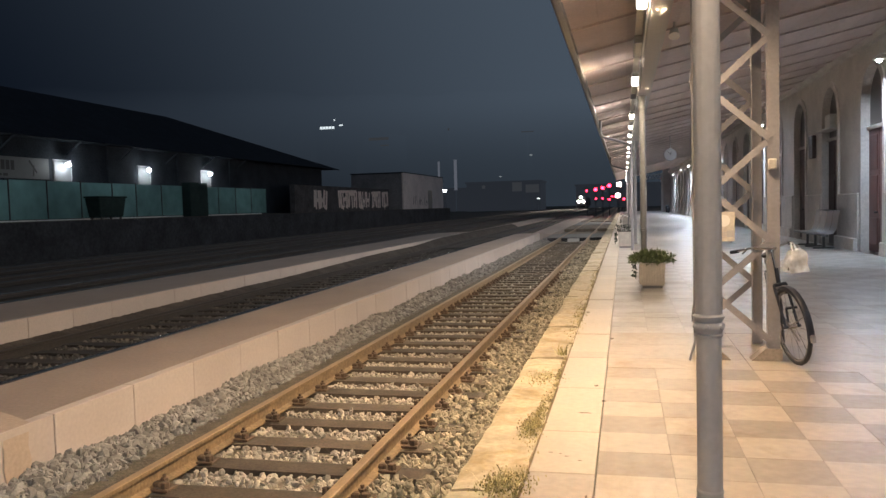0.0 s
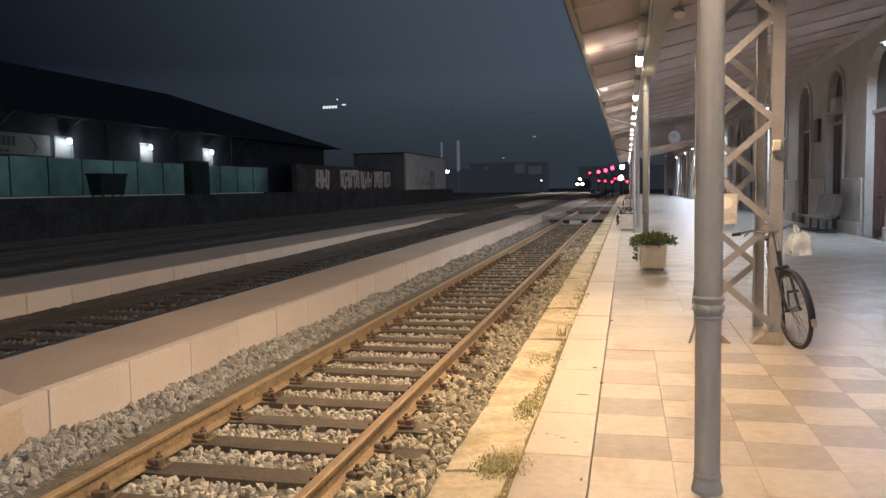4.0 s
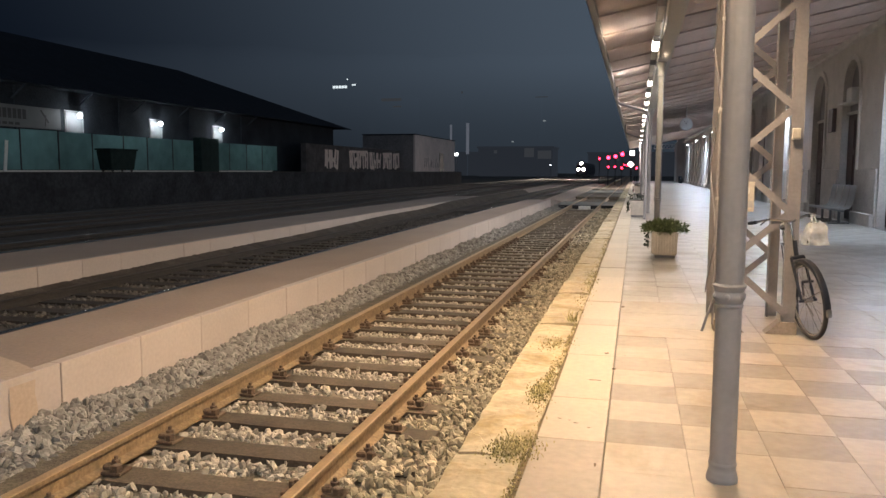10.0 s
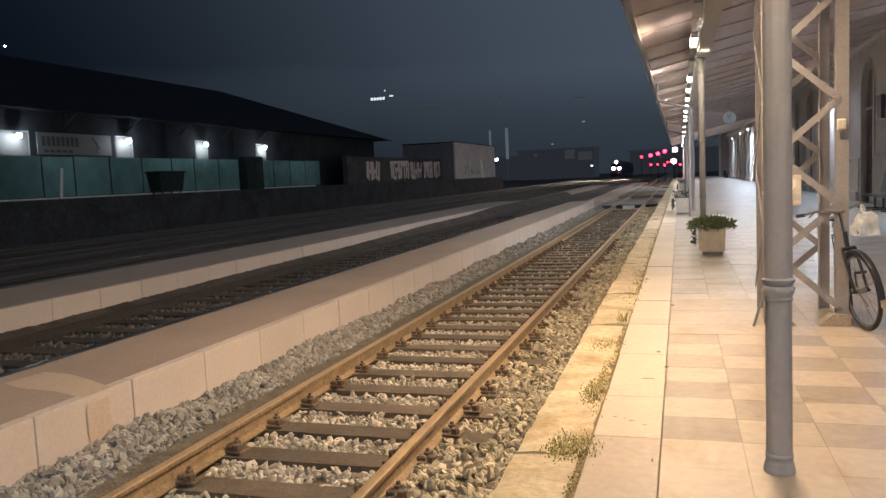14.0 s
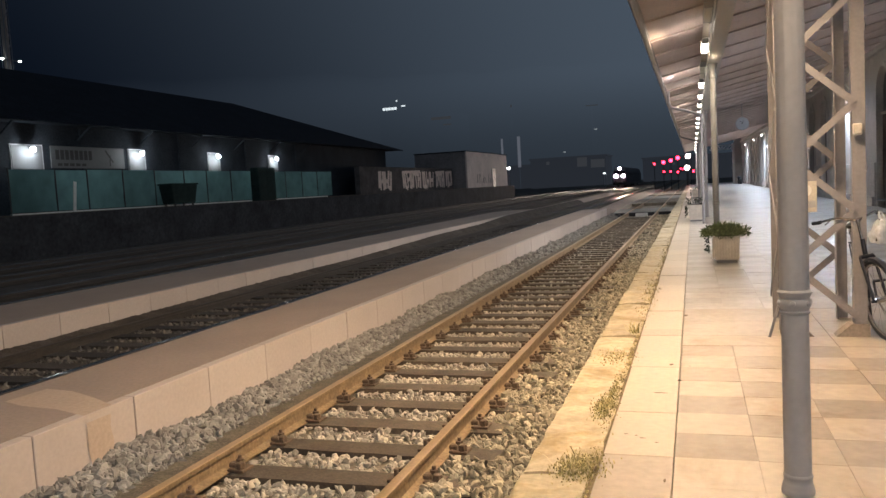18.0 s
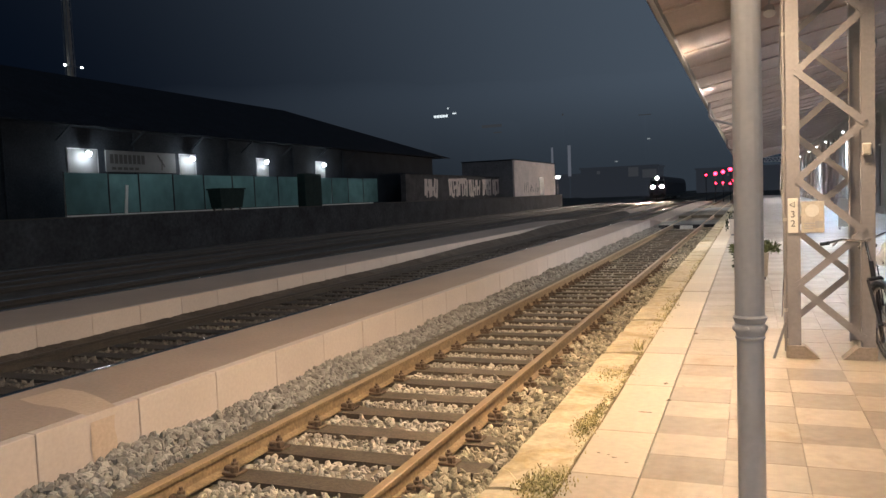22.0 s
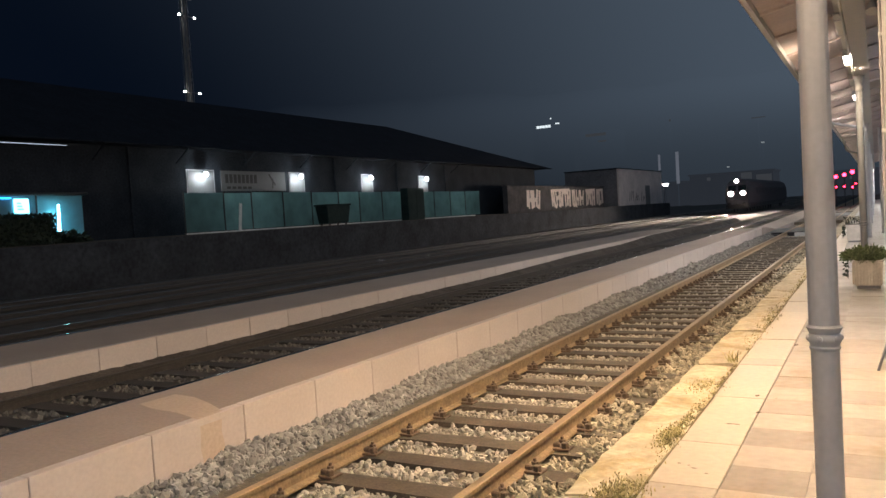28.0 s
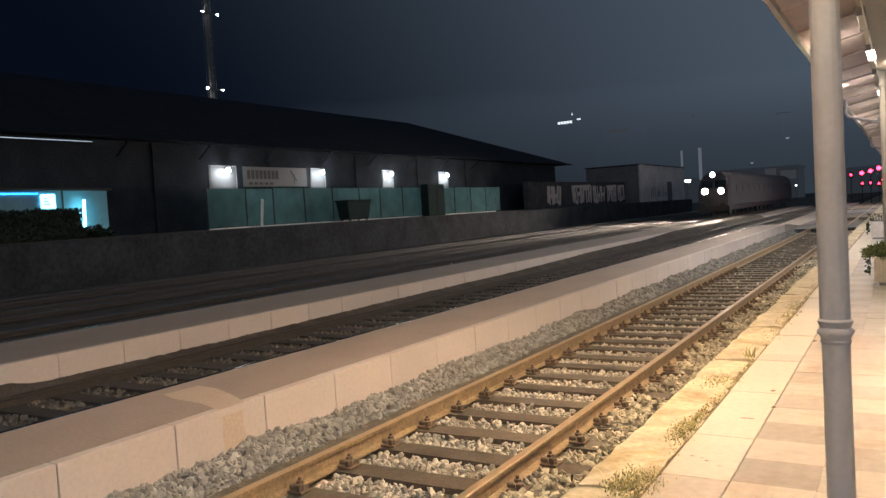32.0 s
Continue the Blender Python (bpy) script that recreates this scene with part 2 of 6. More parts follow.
M["bark"] = mat("bark", (0.08, 0.06, 0.045), 0.9, var=0.3, fine=60, bump=0.5)
M["asphalt"] = mat("asphalt", (0.085, 0.08, 0.075), 0.9, spec=0.12, var=0.25, scale=1, fine=40, bump=0.4)
M["crossing"] = mat("grey_crossing_deck", (0.26, 0.26, 0.25), 0.9, spec=0.12, var=0.18, scale=1, fine=25, bump=0.2)
M["dirty_white"] = mat("pale_painted_wall", (0.78, 0.69, 0.66), 0.85, var=0.2, scale=0.5, fine=6, bump=0.1)
M["paint_mark"] = mat("sprayed_paint", (0.78, 0.66, 0.61), 0.7, var=0.2, scale=3)
M["roof_dark"] = mat("dark_roof_tiles", (0.020, 0.024, 0.033), 0.95, spec=0.05, var=0.3, scale=1, fine=8, bump=0.4)
M["stone_dark"] = mat("dark_retaining_stone", (0.068, 0.073, 0.083), 0.9, spec=0.08, var=0.35, scale=0.6, fine=6, bump=0.4)
M["coping"] = mat("pale_coping", (0.78, 0.78, 0.76), 0.8, var=0.15)
M["shrub_dark"] = mat("dark_shrub_leaves", (0.03, 0.045, 0.025), 0.7, var=0.3, bump=0, rand=0.4, island=True)
M["lamp_white"] = mat("lit_white_lamp", (1, 1, 1), emit=(0.88, 0.96, 1.0), power=30)
M["lamp_far"] = mat("lit_far_lamp", (1, 1, 1), emit=(0.9, 0.95, 1.0), power=4)
M["lamp_red"] = mat("lit_red_signal", (0.3, 0, 0.02), emit=(1.0, 0.022, 0.060), power=16)
M["lamp_pink"] = mat("lit_pale_signal", (1, 0.8, 0.8), emit=(1.0, 0.62, 0.62), power=22)
M["glow_dim"] = mat("dim_glow_panel", (0.1, 0.1, 0.1), emit=(0.75, 0.8, 0.9), power=0.04)
M["window_faint"] = mat("faint_far_window", (0.3, 0.3, 0.3), emit=(0.85, 0.95, 1.0), power=0.22)
M["window_far"] = mat("lit_far_window", (0.3, 0.3, 0.3), emit=(0.85, 0.95, 1.0), power=0.9)
M["cyan_tube"] = mat("lit_cyan_tube", (0.5, 1, 1), emit=(0.25, 0.85, 1.0), power=26)
M["cyan_sign"] = mat("lit_cyan_sign", (0.5, 1, 1), emit=(0.22, 0.75, 1.0), power=4.0)
M["blue_strip"] = mat("lit_blue_strip", (0.2, 0.6, 1), emit=(0.02, 0.35, 0.85), power=6.0)
M["headlamp"] = mat("lit_headlamp", (1, 1, 1), emit=(1.0, 0.82, 0.68), power=5500)
M["train_paint"] = mat("dark_train_paint", (0.12, 0.115, 0.125), 0.95, spec=0.05, var=0.15, scale=2, bump=0.02)
M["glass"] = mat("dark_cab_glass", (0.01, 0.012, 0.015), 0.08, var=0.1, bump=0)


def veil(name, colour):
    """Woven shade cloth: light from behind comes through it."""
    m = bpy.data.materials.new(name)
    m.use_nodes = True
    N, L = m.node_tree.nodes, m.node_tree.links
    N.remove(N["Principled BSDF"])
    d, t, mx = N.new("ShaderNodeBsdfDiffuse"), N.new("ShaderNodeBsdfTranslucent"), N.new("ShaderNodeMixShader")
    n, r, g = N.new("ShaderNodeTexNoise"), N.new("ShaderNodeMix"), N.new("ShaderNodeNewGeometry")
    n.inputs["Scale"].default_value, n.inputs["Detail"].default_value = 1.3, 5
    r.data_type = "RGBA"
    r.inputs[6].default_value = (*[c * 0.55 for c in colour], 1)
    r.inputs[7].default_value = (*[c * 1.3 for c in colour], 1)
    L.new(g.outputs["Position"], n.inputs["Vector"])
    L.new(n.outputs["Fac"], r.inputs[0])
    for s in (d, t):
        L.new(r.outputs[2], s.inputs["Color"])
    mx.inputs[0].default_value = 0.72
    L.new(d.outputs[0], mx.inputs[1])
    L.new(t.outputs[0], mx.inputs[2])
    L.new(mx.outputs[0], N["Material Output"].inputs["Surface"])
    return m


M["concrete_tan"] = mat("stained_concrete", (0.52, 0.42, 0.335), 0.85, var=0.12, scale=1.0, fine=30, bump=0.12)
M["sleeper_dark"] = mat("grey_sleeper", (0.055, 0.047, 0.041), 0.9, var=0.3, scale=4, fine=50, bump=0.4, rand=0.25)
M["soffit_beam"] = mat("painted_rafter", (0.62, 0.52, 0.50), 0.7, var=0.10, scale=1.5, fine=20, bump=0.1)
M["fanlight"] = mat("dusty_fanlight_glass", (0.12, 0.10, 0.09), 0.35, var=0.2, scale=2, bump=0)
M["dial"] = mat("pale_clock_dial", (0.55, 0.55, 0.55), 0.5, var=0.05)
M["lattice_dark"] = mat("brown_steel_foot", (0.38, 0.325, 0.28), 0.7, var=0.2, fine=40)
M["kiosk_wall"] = mat("pale_kiosk_panel", (0.14, 0.30, 0.38), 0.6, var=0.12)
M["edge_glow"] = mat("eave_edge_glow", (0.5, 0.5, 0.5), emit=(0.7, 0.8, 1.0), power=0.8)
M["unlit_wall"] = mat("unlit_grey_wall", (0.26, 0.25, 0.26), 0.9, spec=0.1, var=0.25, scale=0.4, fine=6)
M["joint_soil"] = mat("soil_in_joint", (0.22, 0.165, 0.085), 0.95, var=0.4, scale=5, fine=40, bump=0.8)
M["moss"] = mat("yellow_green_moss", (0.50, 0.43, 0.20), 0.9, var=0.35, scale=12, fine=50, bump=0.5, rand=0.4, island=True)
M["bench_metal"] = mat("grey_bench_metal", (0.20, 0.20, 0.205), 0.4, 0.4, var=0.1, bump=0)
M["bag"] = mat("crumpled_bag", (0.58, 0.63, 0.70), 0.5, var=0.2, scale=10, fine=30)
M["hill"] = bpy.data.materials.new("distant_hill_haze")
M["hill"].use_nodes = True


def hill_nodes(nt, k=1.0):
    """Distant dark shapes glowing with painted haze that fades upwards into the skyglow, k times as far as the hills.
    """
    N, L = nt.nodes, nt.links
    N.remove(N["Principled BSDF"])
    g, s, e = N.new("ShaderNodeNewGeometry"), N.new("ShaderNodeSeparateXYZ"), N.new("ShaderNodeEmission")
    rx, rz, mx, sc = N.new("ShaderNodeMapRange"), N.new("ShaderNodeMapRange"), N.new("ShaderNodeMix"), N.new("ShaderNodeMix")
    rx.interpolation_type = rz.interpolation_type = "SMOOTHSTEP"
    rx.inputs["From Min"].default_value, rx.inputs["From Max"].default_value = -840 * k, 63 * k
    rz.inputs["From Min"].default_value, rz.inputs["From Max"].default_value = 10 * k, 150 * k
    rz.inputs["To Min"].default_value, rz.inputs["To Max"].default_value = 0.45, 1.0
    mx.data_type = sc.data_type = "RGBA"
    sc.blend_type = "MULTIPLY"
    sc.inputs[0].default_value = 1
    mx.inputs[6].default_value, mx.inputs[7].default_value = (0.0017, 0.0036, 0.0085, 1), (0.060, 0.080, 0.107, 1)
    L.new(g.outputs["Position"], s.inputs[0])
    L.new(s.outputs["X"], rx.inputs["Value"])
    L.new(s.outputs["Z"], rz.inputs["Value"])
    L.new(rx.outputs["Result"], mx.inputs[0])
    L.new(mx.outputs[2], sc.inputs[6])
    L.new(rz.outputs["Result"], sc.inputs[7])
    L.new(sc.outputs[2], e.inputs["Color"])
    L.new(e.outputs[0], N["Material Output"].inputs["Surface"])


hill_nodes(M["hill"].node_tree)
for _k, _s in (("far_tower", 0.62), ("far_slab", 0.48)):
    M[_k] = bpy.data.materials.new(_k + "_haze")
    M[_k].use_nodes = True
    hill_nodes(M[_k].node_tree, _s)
M["panel_grey"] = mat("grey_wall_panel", (0.14, 0.145, 0.15), 0.6, var=0.1)
M["streak_glow"] = mat("pale_streak_glow", (0.4, 0.4, 0.45), emit=(0.8, 0.85, 1.0), power=0.10)
# an even glow stands in for haze over the far low buildings
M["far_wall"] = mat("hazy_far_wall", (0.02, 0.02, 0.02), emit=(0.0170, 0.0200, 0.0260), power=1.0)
M["container"] = mat("dark_green_container", (0.03, 0.05, 0.048), 0.9, spec=0.08, var=0.2)
M["block_wall"] = mat("sooty_yard_wall", (0.11, 0.105, 0.11), 0.9, spec=0.08, var=0.35, scale=1.2, fine=10, bump=0.3)
M["spot"] = mat("dark_brown_spot", (0.16, 0.11, 0.065), 0.8, var=0.3, scale=20)
M["lamp_yard"] = mat("lit_yard_lamp", (1, 1, 1), emit=(1.0, 0.9, 0.85), power=60)
M["green"] = veil("green_shade_cloth", (0.16, 0.29, 0.30))
M["door"] = mat("dark_brown_door", (0.10, 0.062, 0.055), 0.5, var=0.2, scale=4, fine=50, bump=0.1)
M["door_red"] = mat("reddish_brown_door", (0.16, 0.075, 0.065), 0.5, var=0.2, scale=4, fine=50, bump=0.1)


# ---- mesh helpers ----
def mesh_of(name, bm, material, smooth=False):
    me = bpy.data.meshes.new(name)
    bm.to_mesh(me)
    bm.free()
    for mm in (material if isinstance(material, (list, tuple)) else [material]):
        me.materials.append(mm)
    if smooth:
        for p in me.polygons:
            p.use_smooth = True
        me.set_sharp_from_angle(angle=radians(38))
    return me


def part(name, bm, material, parent, label="", smooth=False, at=None):
    o = new(name, mesh_of(name, bm, material, smooth))
    o.parent = parent
    if at is not None:
        o.matrix_basis = at
    if label:
        o["label"] = label
    return o


def share(name, me, parent, at):
    o = new(name, me)
    o.parent = parent
    o.matrix_basis = at
    return o


def thing(name, label, category, at=None, group="", kind=""):
    o = new(name)
    o.empty_display_size = 0.2
    if at is not None:
        o.matrix_basis = at
    return tagged(o, label, category, group, kind)


def box(x0, x1, y0, y1, z0, z1, bev=0.0, bm=None):
    b = bmesh.new()
    vs = [b.verts.new((x, y, z)) for x in (x0, x1) for y in (y0, y1) for z in (z0, z1)]
    for q in ((0, 1, 3, 2), (4, 6, 7, 5), (0, 4, 5, 1), (2, 3, 7, 6), (0, 2, 6, 4), (1, 5, 7, 3)):
        b.faces.new([vs[i] for i in q])
    if bev:
        bmesh.ops.bevel(b, geom=b.edges[:], offset=bev, segments=1, affect="EDGES", clamp_overlap=True)
    return join(bm, b)


def join(bm, b):
    if bm is None:
        return b
    me = bpy.data.meshes.new("t")
    b.to_mesh(me)
    b.free()
    bm.from_mesh(me)
    bpy.data.meshes.remove(me)
    return bm


def turned(profile, seg=24, bm=None, m=None):
    """A lathe solid round z from (radius, height) pairs."""
    b = bmesh.new()
    rings = []
    for r, z in profile:
        rings.append([b.verts.new((r * math.cos(2 * math.pi * i / seg), r * math.sin(2 * math.pi * i / seg), z)) for i in range(seg)])
    for a, c in zip(rings, rings[1:]):
        for i in range(seg):
            j = (i + 1) % seg
            b.faces.new((a[i], a[j], c[j], c[i]))
    b.faces.new(rings[0][::-1])
    b.faces.new(rings[-1])
    if m is not None:
        b.transform(m)
    return join(bm, b)


def rod(p, q, r, seg=10, bm=None, r2=None):
    p, q = Vector(p), Vector(q)
    d = q - p
    m = Matrix.Translation(p) @ d.to_track_quat("Z", "Y").to_matrix().to_4x4()
    return turned([(r, 0), (r if r2 is None else r2, d.length)], seg, bm, m)


def bar(p, q, w, t, bm=None, up=(0, 0, 1)):
    """A flat bar from p to q, w wide across and t thick."""
    p, q = Vector(p), Vector(q)
    d = (q - p)
    z = d.normalized()
    x = Vector(up).cross(z)
    x = x.normalized() if x.length > 1e-4 else Vector((1, 0, 0))
    y = z.cross(x)
    b = box(-w / 2, w / 2, -t / 2, t / 2, 0, d.length)
    b.transform(Matrix.Translation(p) @ Matrix((x, y, z)).transposed().to_4x4())
    return join(bm, b)


def torus(c, r, rr, seg=32, sec=8, bm=None, axis="X"):
    b = bmesh.new()
    rings = []
    for i in range(seg):
        a = 2 * math.pi * i / seg
        ring = []
        for j in range(sec):
            e = 2 * math.pi * j / sec
            u = r + rr * math.cos(e)
            p = (rr * math.sin(e), u * math.cos(a), u * math.sin(a))
            if axis == "Z":
                p = (p[1], p[2], p[0])
            ring.append(b.verts.new(Vector(p) + Vector(c)))
        rings.append(ring)
    for i in range(seg):
        for j in range(sec):
            b.faces.new((rings[i][j], rings[(i + 1) % seg][j], rings[(i + 1) % seg][(j + 1) % sec], rings[i][(j + 1) % sec]))
    return join(bm, b)


def prism(pts, y0, y1, bm=None):
    """A section of (x, z) points drawn out along y."""
    b = bmesh.new()
    a = [b.verts.new((x, y0, z)) for x, z in pts]
    c = [b.verts.new((x, y1, z)) for x, z in pts]
    n = len(pts)
    for i in range(n):
        j = (i + 1) % n
        b.faces.new((a[i], c[i], c[j], a[j]))
    b.faces.new(a)
    b.faces.new(c[::-1])
    bmesh.ops.recalc_face_normals(b, faces=b.faces[:])
    return join(bm, b)

# ---- ground and platforms ----
RAIL_Z = -0.33
FAR = 320.0


def ground_sheet():
    b = bmesh.new()
    n = 2500
    b.faces.new([b.verts.new(p) for p in ((-n, -n, -0.62), (n, -n, -0.62), (n, n, -0.62), (-n, n, -0.62))])
    o = new("ground", mesh_of("ground", b, M["ground"]))
    tagged(o, "dark bare earth around the station", "ground", kind="structure")


ground_sheet()


def bed(name, x0, x1, z, material, label, y0=-20, y1=FAR):
    o = new(name, mesh_of(name, prism([(x0, -0.7), (x0, z), (x1, z), (x1, -0.7)], y0, y1), material))
    return tagged(o, label, "track bed", kind="structure")


bed("ballast_bed", -4.03, -0.705, -0.535, M["gravel"], "grey crushed-stone bed under the near track")
bed("ballast_shoulder_near", -3.75, -3.268, -0.474, M["shoulder_soil"], "dark gravelly soil along the outer rail", -20, 40)
bed("ballast_bed_middle", -8.55, -5.41, -0.355, M["dark_gravel"], "dark stone bed under the middle track")


def heap_top(y):
    """Height of the ballast heaped against the far island wall: it rises along the line."""
    z = -0.315 + 0.060 * min(1, max(0, (y - 9) / 7)) + 0.115 * min(1, max(0, (y - 19) / 8)) + 0.14 * min(1, max(0, (y - 32) / 5))
    return z + 0.08 * math.exp(-((y - 5.2) / 0.35) ** 2) + 0.012 * noise.noise(Vector((0.3, y * 1.9, 0))) + 0.016 * noise.noise(Vector((4.0, y * 6.1, 0))) + 0.012 * noise.noise(Vector((2.0, y * 15.0, 0)))


def heap():
    b = bmesh.new()
    rows, y = [], -12.0
    while y < 62:
        t = heap_top(y) * (1.0 if y < 46 else 1.0 + 0.06 * (y - 46))
        reach = 0.35 + 0.9 * max(0, t + 0.40)
        rows.append([b.verts.new((-8.588 + reach * u, y, -0.375 + (t + 0.375) * h + 0.018 * noise.noise(Vector((u * 5, y * 4, 1))) * (0 < u))) for u, h in ((0, 1.0), (0.3, 0.80), (0.6, 0.42), (1.0, 0.0))])
        y += 0.06 if y < 24 else 0.2
    for p, q in zip(rows, rows[1:]):
        for i in range(3):
            b.faces.new((p[i], p[i + 1], q[i + 1], q[i]))
    o = new("ballast_shoulder_middle", mesh_of("ballast_shoulder_middle", b, M["dark_gravel"], True))
    tagged(o, "dark stones heaped against the far island wall", "track bed", kind="structure")


heap()
bed("ballast_bed_far", -26.1, -10.61, -0.50, M["dark_gravel"], "dark stone bed under the far tracks")

platform = new("platform", mesh_of("platform", prism([(-0.70, -0.7), (-0.70, -0.055), (6.2, -0.055), (6.2, -0.7)], -20, 124), M["grout"]))
tagged(platform, "station platform with pale stone edge and chequered tiles", "platform", kind="structure")


def rough_block(x0, x1, y0, y1, z0, z1, amp, nx=3, ny=8, seed=0.0):
    """A stone with a worn, wavy top and ragged edges."""
    b = box(x0, x1, y0, y1, z0, z1)
    bmesh.ops.subdivide_edges(b, edges=[e for e in b.edges if abs(e.verts[0].co.y - e.verts[1].co.y) > 0.01], cuts=ny, use_grid_fill=True)
    bmesh.ops.subdivide_edges(b, edges=[e for e in b.edges if abs(e.verts[0].co.x - e.verts[1].co.x) > 0.01], cuts=nx, use_grid_fill=True)
    for v in b.verts:
        p = Vector((v.co.x * 4 + seed, v.co.y * 4, v.co.z * 4))
        if v.co.z > z0 + 0.01:
            v.co.z += amp * (noise.noise(p * 1.3) - 0.25)
            edge = min(abs(v.co.x - x0), abs(v.co.x - x1)) < 0.01
            if edge:
                v.co.z -= amp * 0.9 * abs(noise.noise(p * 2.1 + Vector((7, 3, 1))))
                v.co.x += amp * 0.7 * noise.noise(p * 2.7 + Vector((1, 9, 4)))
            if min(abs(v.co.y - y0), abs(v.co.y - y1)) < 0.01:
                v.co.z -= amp * 0.5
    return b


# edge stones: worn, uneven, with open joints
kerb_y = [-8.2, -7.1, -6.0, -4.8, -3.6, -2.4, -1.2, -0.1, 0.95, 1.95, 2.85, 3.97, 5.19, 6.80, 7.58, 8.34, 9.5, 10.6, 11.7, 12.6, 13.5]
while kerb_y[-1] < 70:
    kerb_y.append(kerb_y[-1] + random.uniform(1.0, 1.5))
for a, c in zip(kerb_y, kerb_y[1:]):
    dx = random.uniform(-0.012, 0.012)
    n = 8 if a < 25 else 3
    part("kerb_stone", rough_block(-0.755 + dx, -0.40 + random.uniform(-0.012, 0.012), a + 0.008, c - 0.010, -0.34, 0.004 + random.uniform(-0.012, 0.006), 0.020 if a < 25 else 0.015, 3, n, a), M["kerb"], platform)
part("kerb_run", box(-0.75, -0.40, kerb_y[-1], 124, -0.34, 0), M["kerb"], platform)
part("kerb_foot", box(-0.72, -0.45, -20, 124, -0.7, -0.345), M["concrete"], platform)

b = bmesh.new()
rows = []
for k in range(190):
    y = -8 + 0.18 * k
    rows.append([b.verts.new((x, y, -0.012 + 0.012 * noise.noise(Vector((x * 30, y * 5, 3))))) for x in (-0.425, -0.395, -0.365)])
for p, q in zip(rows, rows[1:]):
    for i in range(2):
        b.faces.new((p[i], p[i + 1], q[i + 1], q[i]))
part("joint_fill", b, M["joint_soil"], platform, "earth packed in the edge joint")

# pale slabs behind the edge stones
slab_y = [-7.46, -6.4, -5.34, -4.28, -3.22, -2.16, -1.1, 0.0, 1.05, 2.15, 3.22, 4.28, 5.08, 6.30, 7.55]
while slab_y[-1] < 70:
    slab_y.append(slab_y[-1] + (0.32 if abs(slab_y[-1] - 7.55) < 0.01 else 1.06))
for i, (a, c) in enumerate(zip(slab_y, slab_y[1:])):
    tone = "slab_tan" if c <= 4.35 or c - a < 0.5 else "slab"
    part("slab", box(-0.375 + random.uniform(-0.006, 0.006), -0.006, a + 0.003, c - 0.003, -0.06, 0.0 + random.uniform(-0.003, 0.003), 0.004), M[tone], platform)
part("slab_run", box(-0.375, -0.006, slab_y[-1], 124, -0.06, 0), M["slab"], platform)

# chequered tiles
TX, TY, TY0, RESTART = 0.414, 0.404, 4.29, 9.05
tiles = {k: mesh_of("tile", box(0.0008, TX - 0.0008, 0.0008, TY - 0.0008, -0.06, 0, 0.0009), M[k]) for k in ("tile_light", "tile_dark", "tile_veiled_light", "tile_veiled_dark")}
far_l, far_d = bmesh.new(), bmesh.new()


def tile_kind(i, j):
    k = (i + j) % 2 == 0
    if j < 0:
        k = (i * 7 + j * 3) % 5 == 0
    if j >= 7 or i >= 7:
        return "tile_veiled_dark" if k else "tile_veiled_light"
    return "tile_dark" if k else "tile_light"


for j in range(-32, 310):
    y = TY0 + j * TY if j < 7 else RESTART + (j - 7) * TY
    for i in range(15):
        x = i * TX
        if x + TX > 6.22:
            continue
        near = -5 <= j < 17 and (j < 12 or i < 12)
        if near:
            share("tile", tiles[tile_kind(i, j)], platform, pose(x, y, random.uniform(-0.0015, 0.0015), random.uniform(-0.1, 0.1), random.uniform(-0.1, 0.1), 0))
        elif j < 160:
            f = far_d if tile_kind(i, j).endswith("dark") else far_l
            x1, y1 = x + TX - 0.003, y + TY - 0.003
            f.faces.new([f.verts.new(p) for p in ((x, y, 0), (x1, y, 0), (x1, y1, 0), (x, y1, 0))])
for k in range(5):
    x0, x1 = 1.242 * k + 0.001, min(6.2, 1.242 * (k + 1) - 0.001)
    part("tile_band", box(x0, x1, TY0 + 7 * TY + 0.002, 7.558, -0.058, 0.001, 0.002), M["tile_light"], platform)
    for y0, y1 in ((7.562, 8.30), (8.304, RESTART - 0.002)):
        part("tile_band", box(x0, x1, y0, y1, -0.058, 0.0005, 0.002), M["tile_tan"], platform)
tagged(part("tile_field_pale", far_l, M["tile_veiled_light"], platform), kind="stuff")
tagged(part("tile_field_dark", far_d, M["tile_veiled_dark"], platform), kind="stuff")
part("paving_run", box(0, 6.2, RESTART + 153 * TY, 124, -0.06, 0), M["tile_veiled_light"], platform)


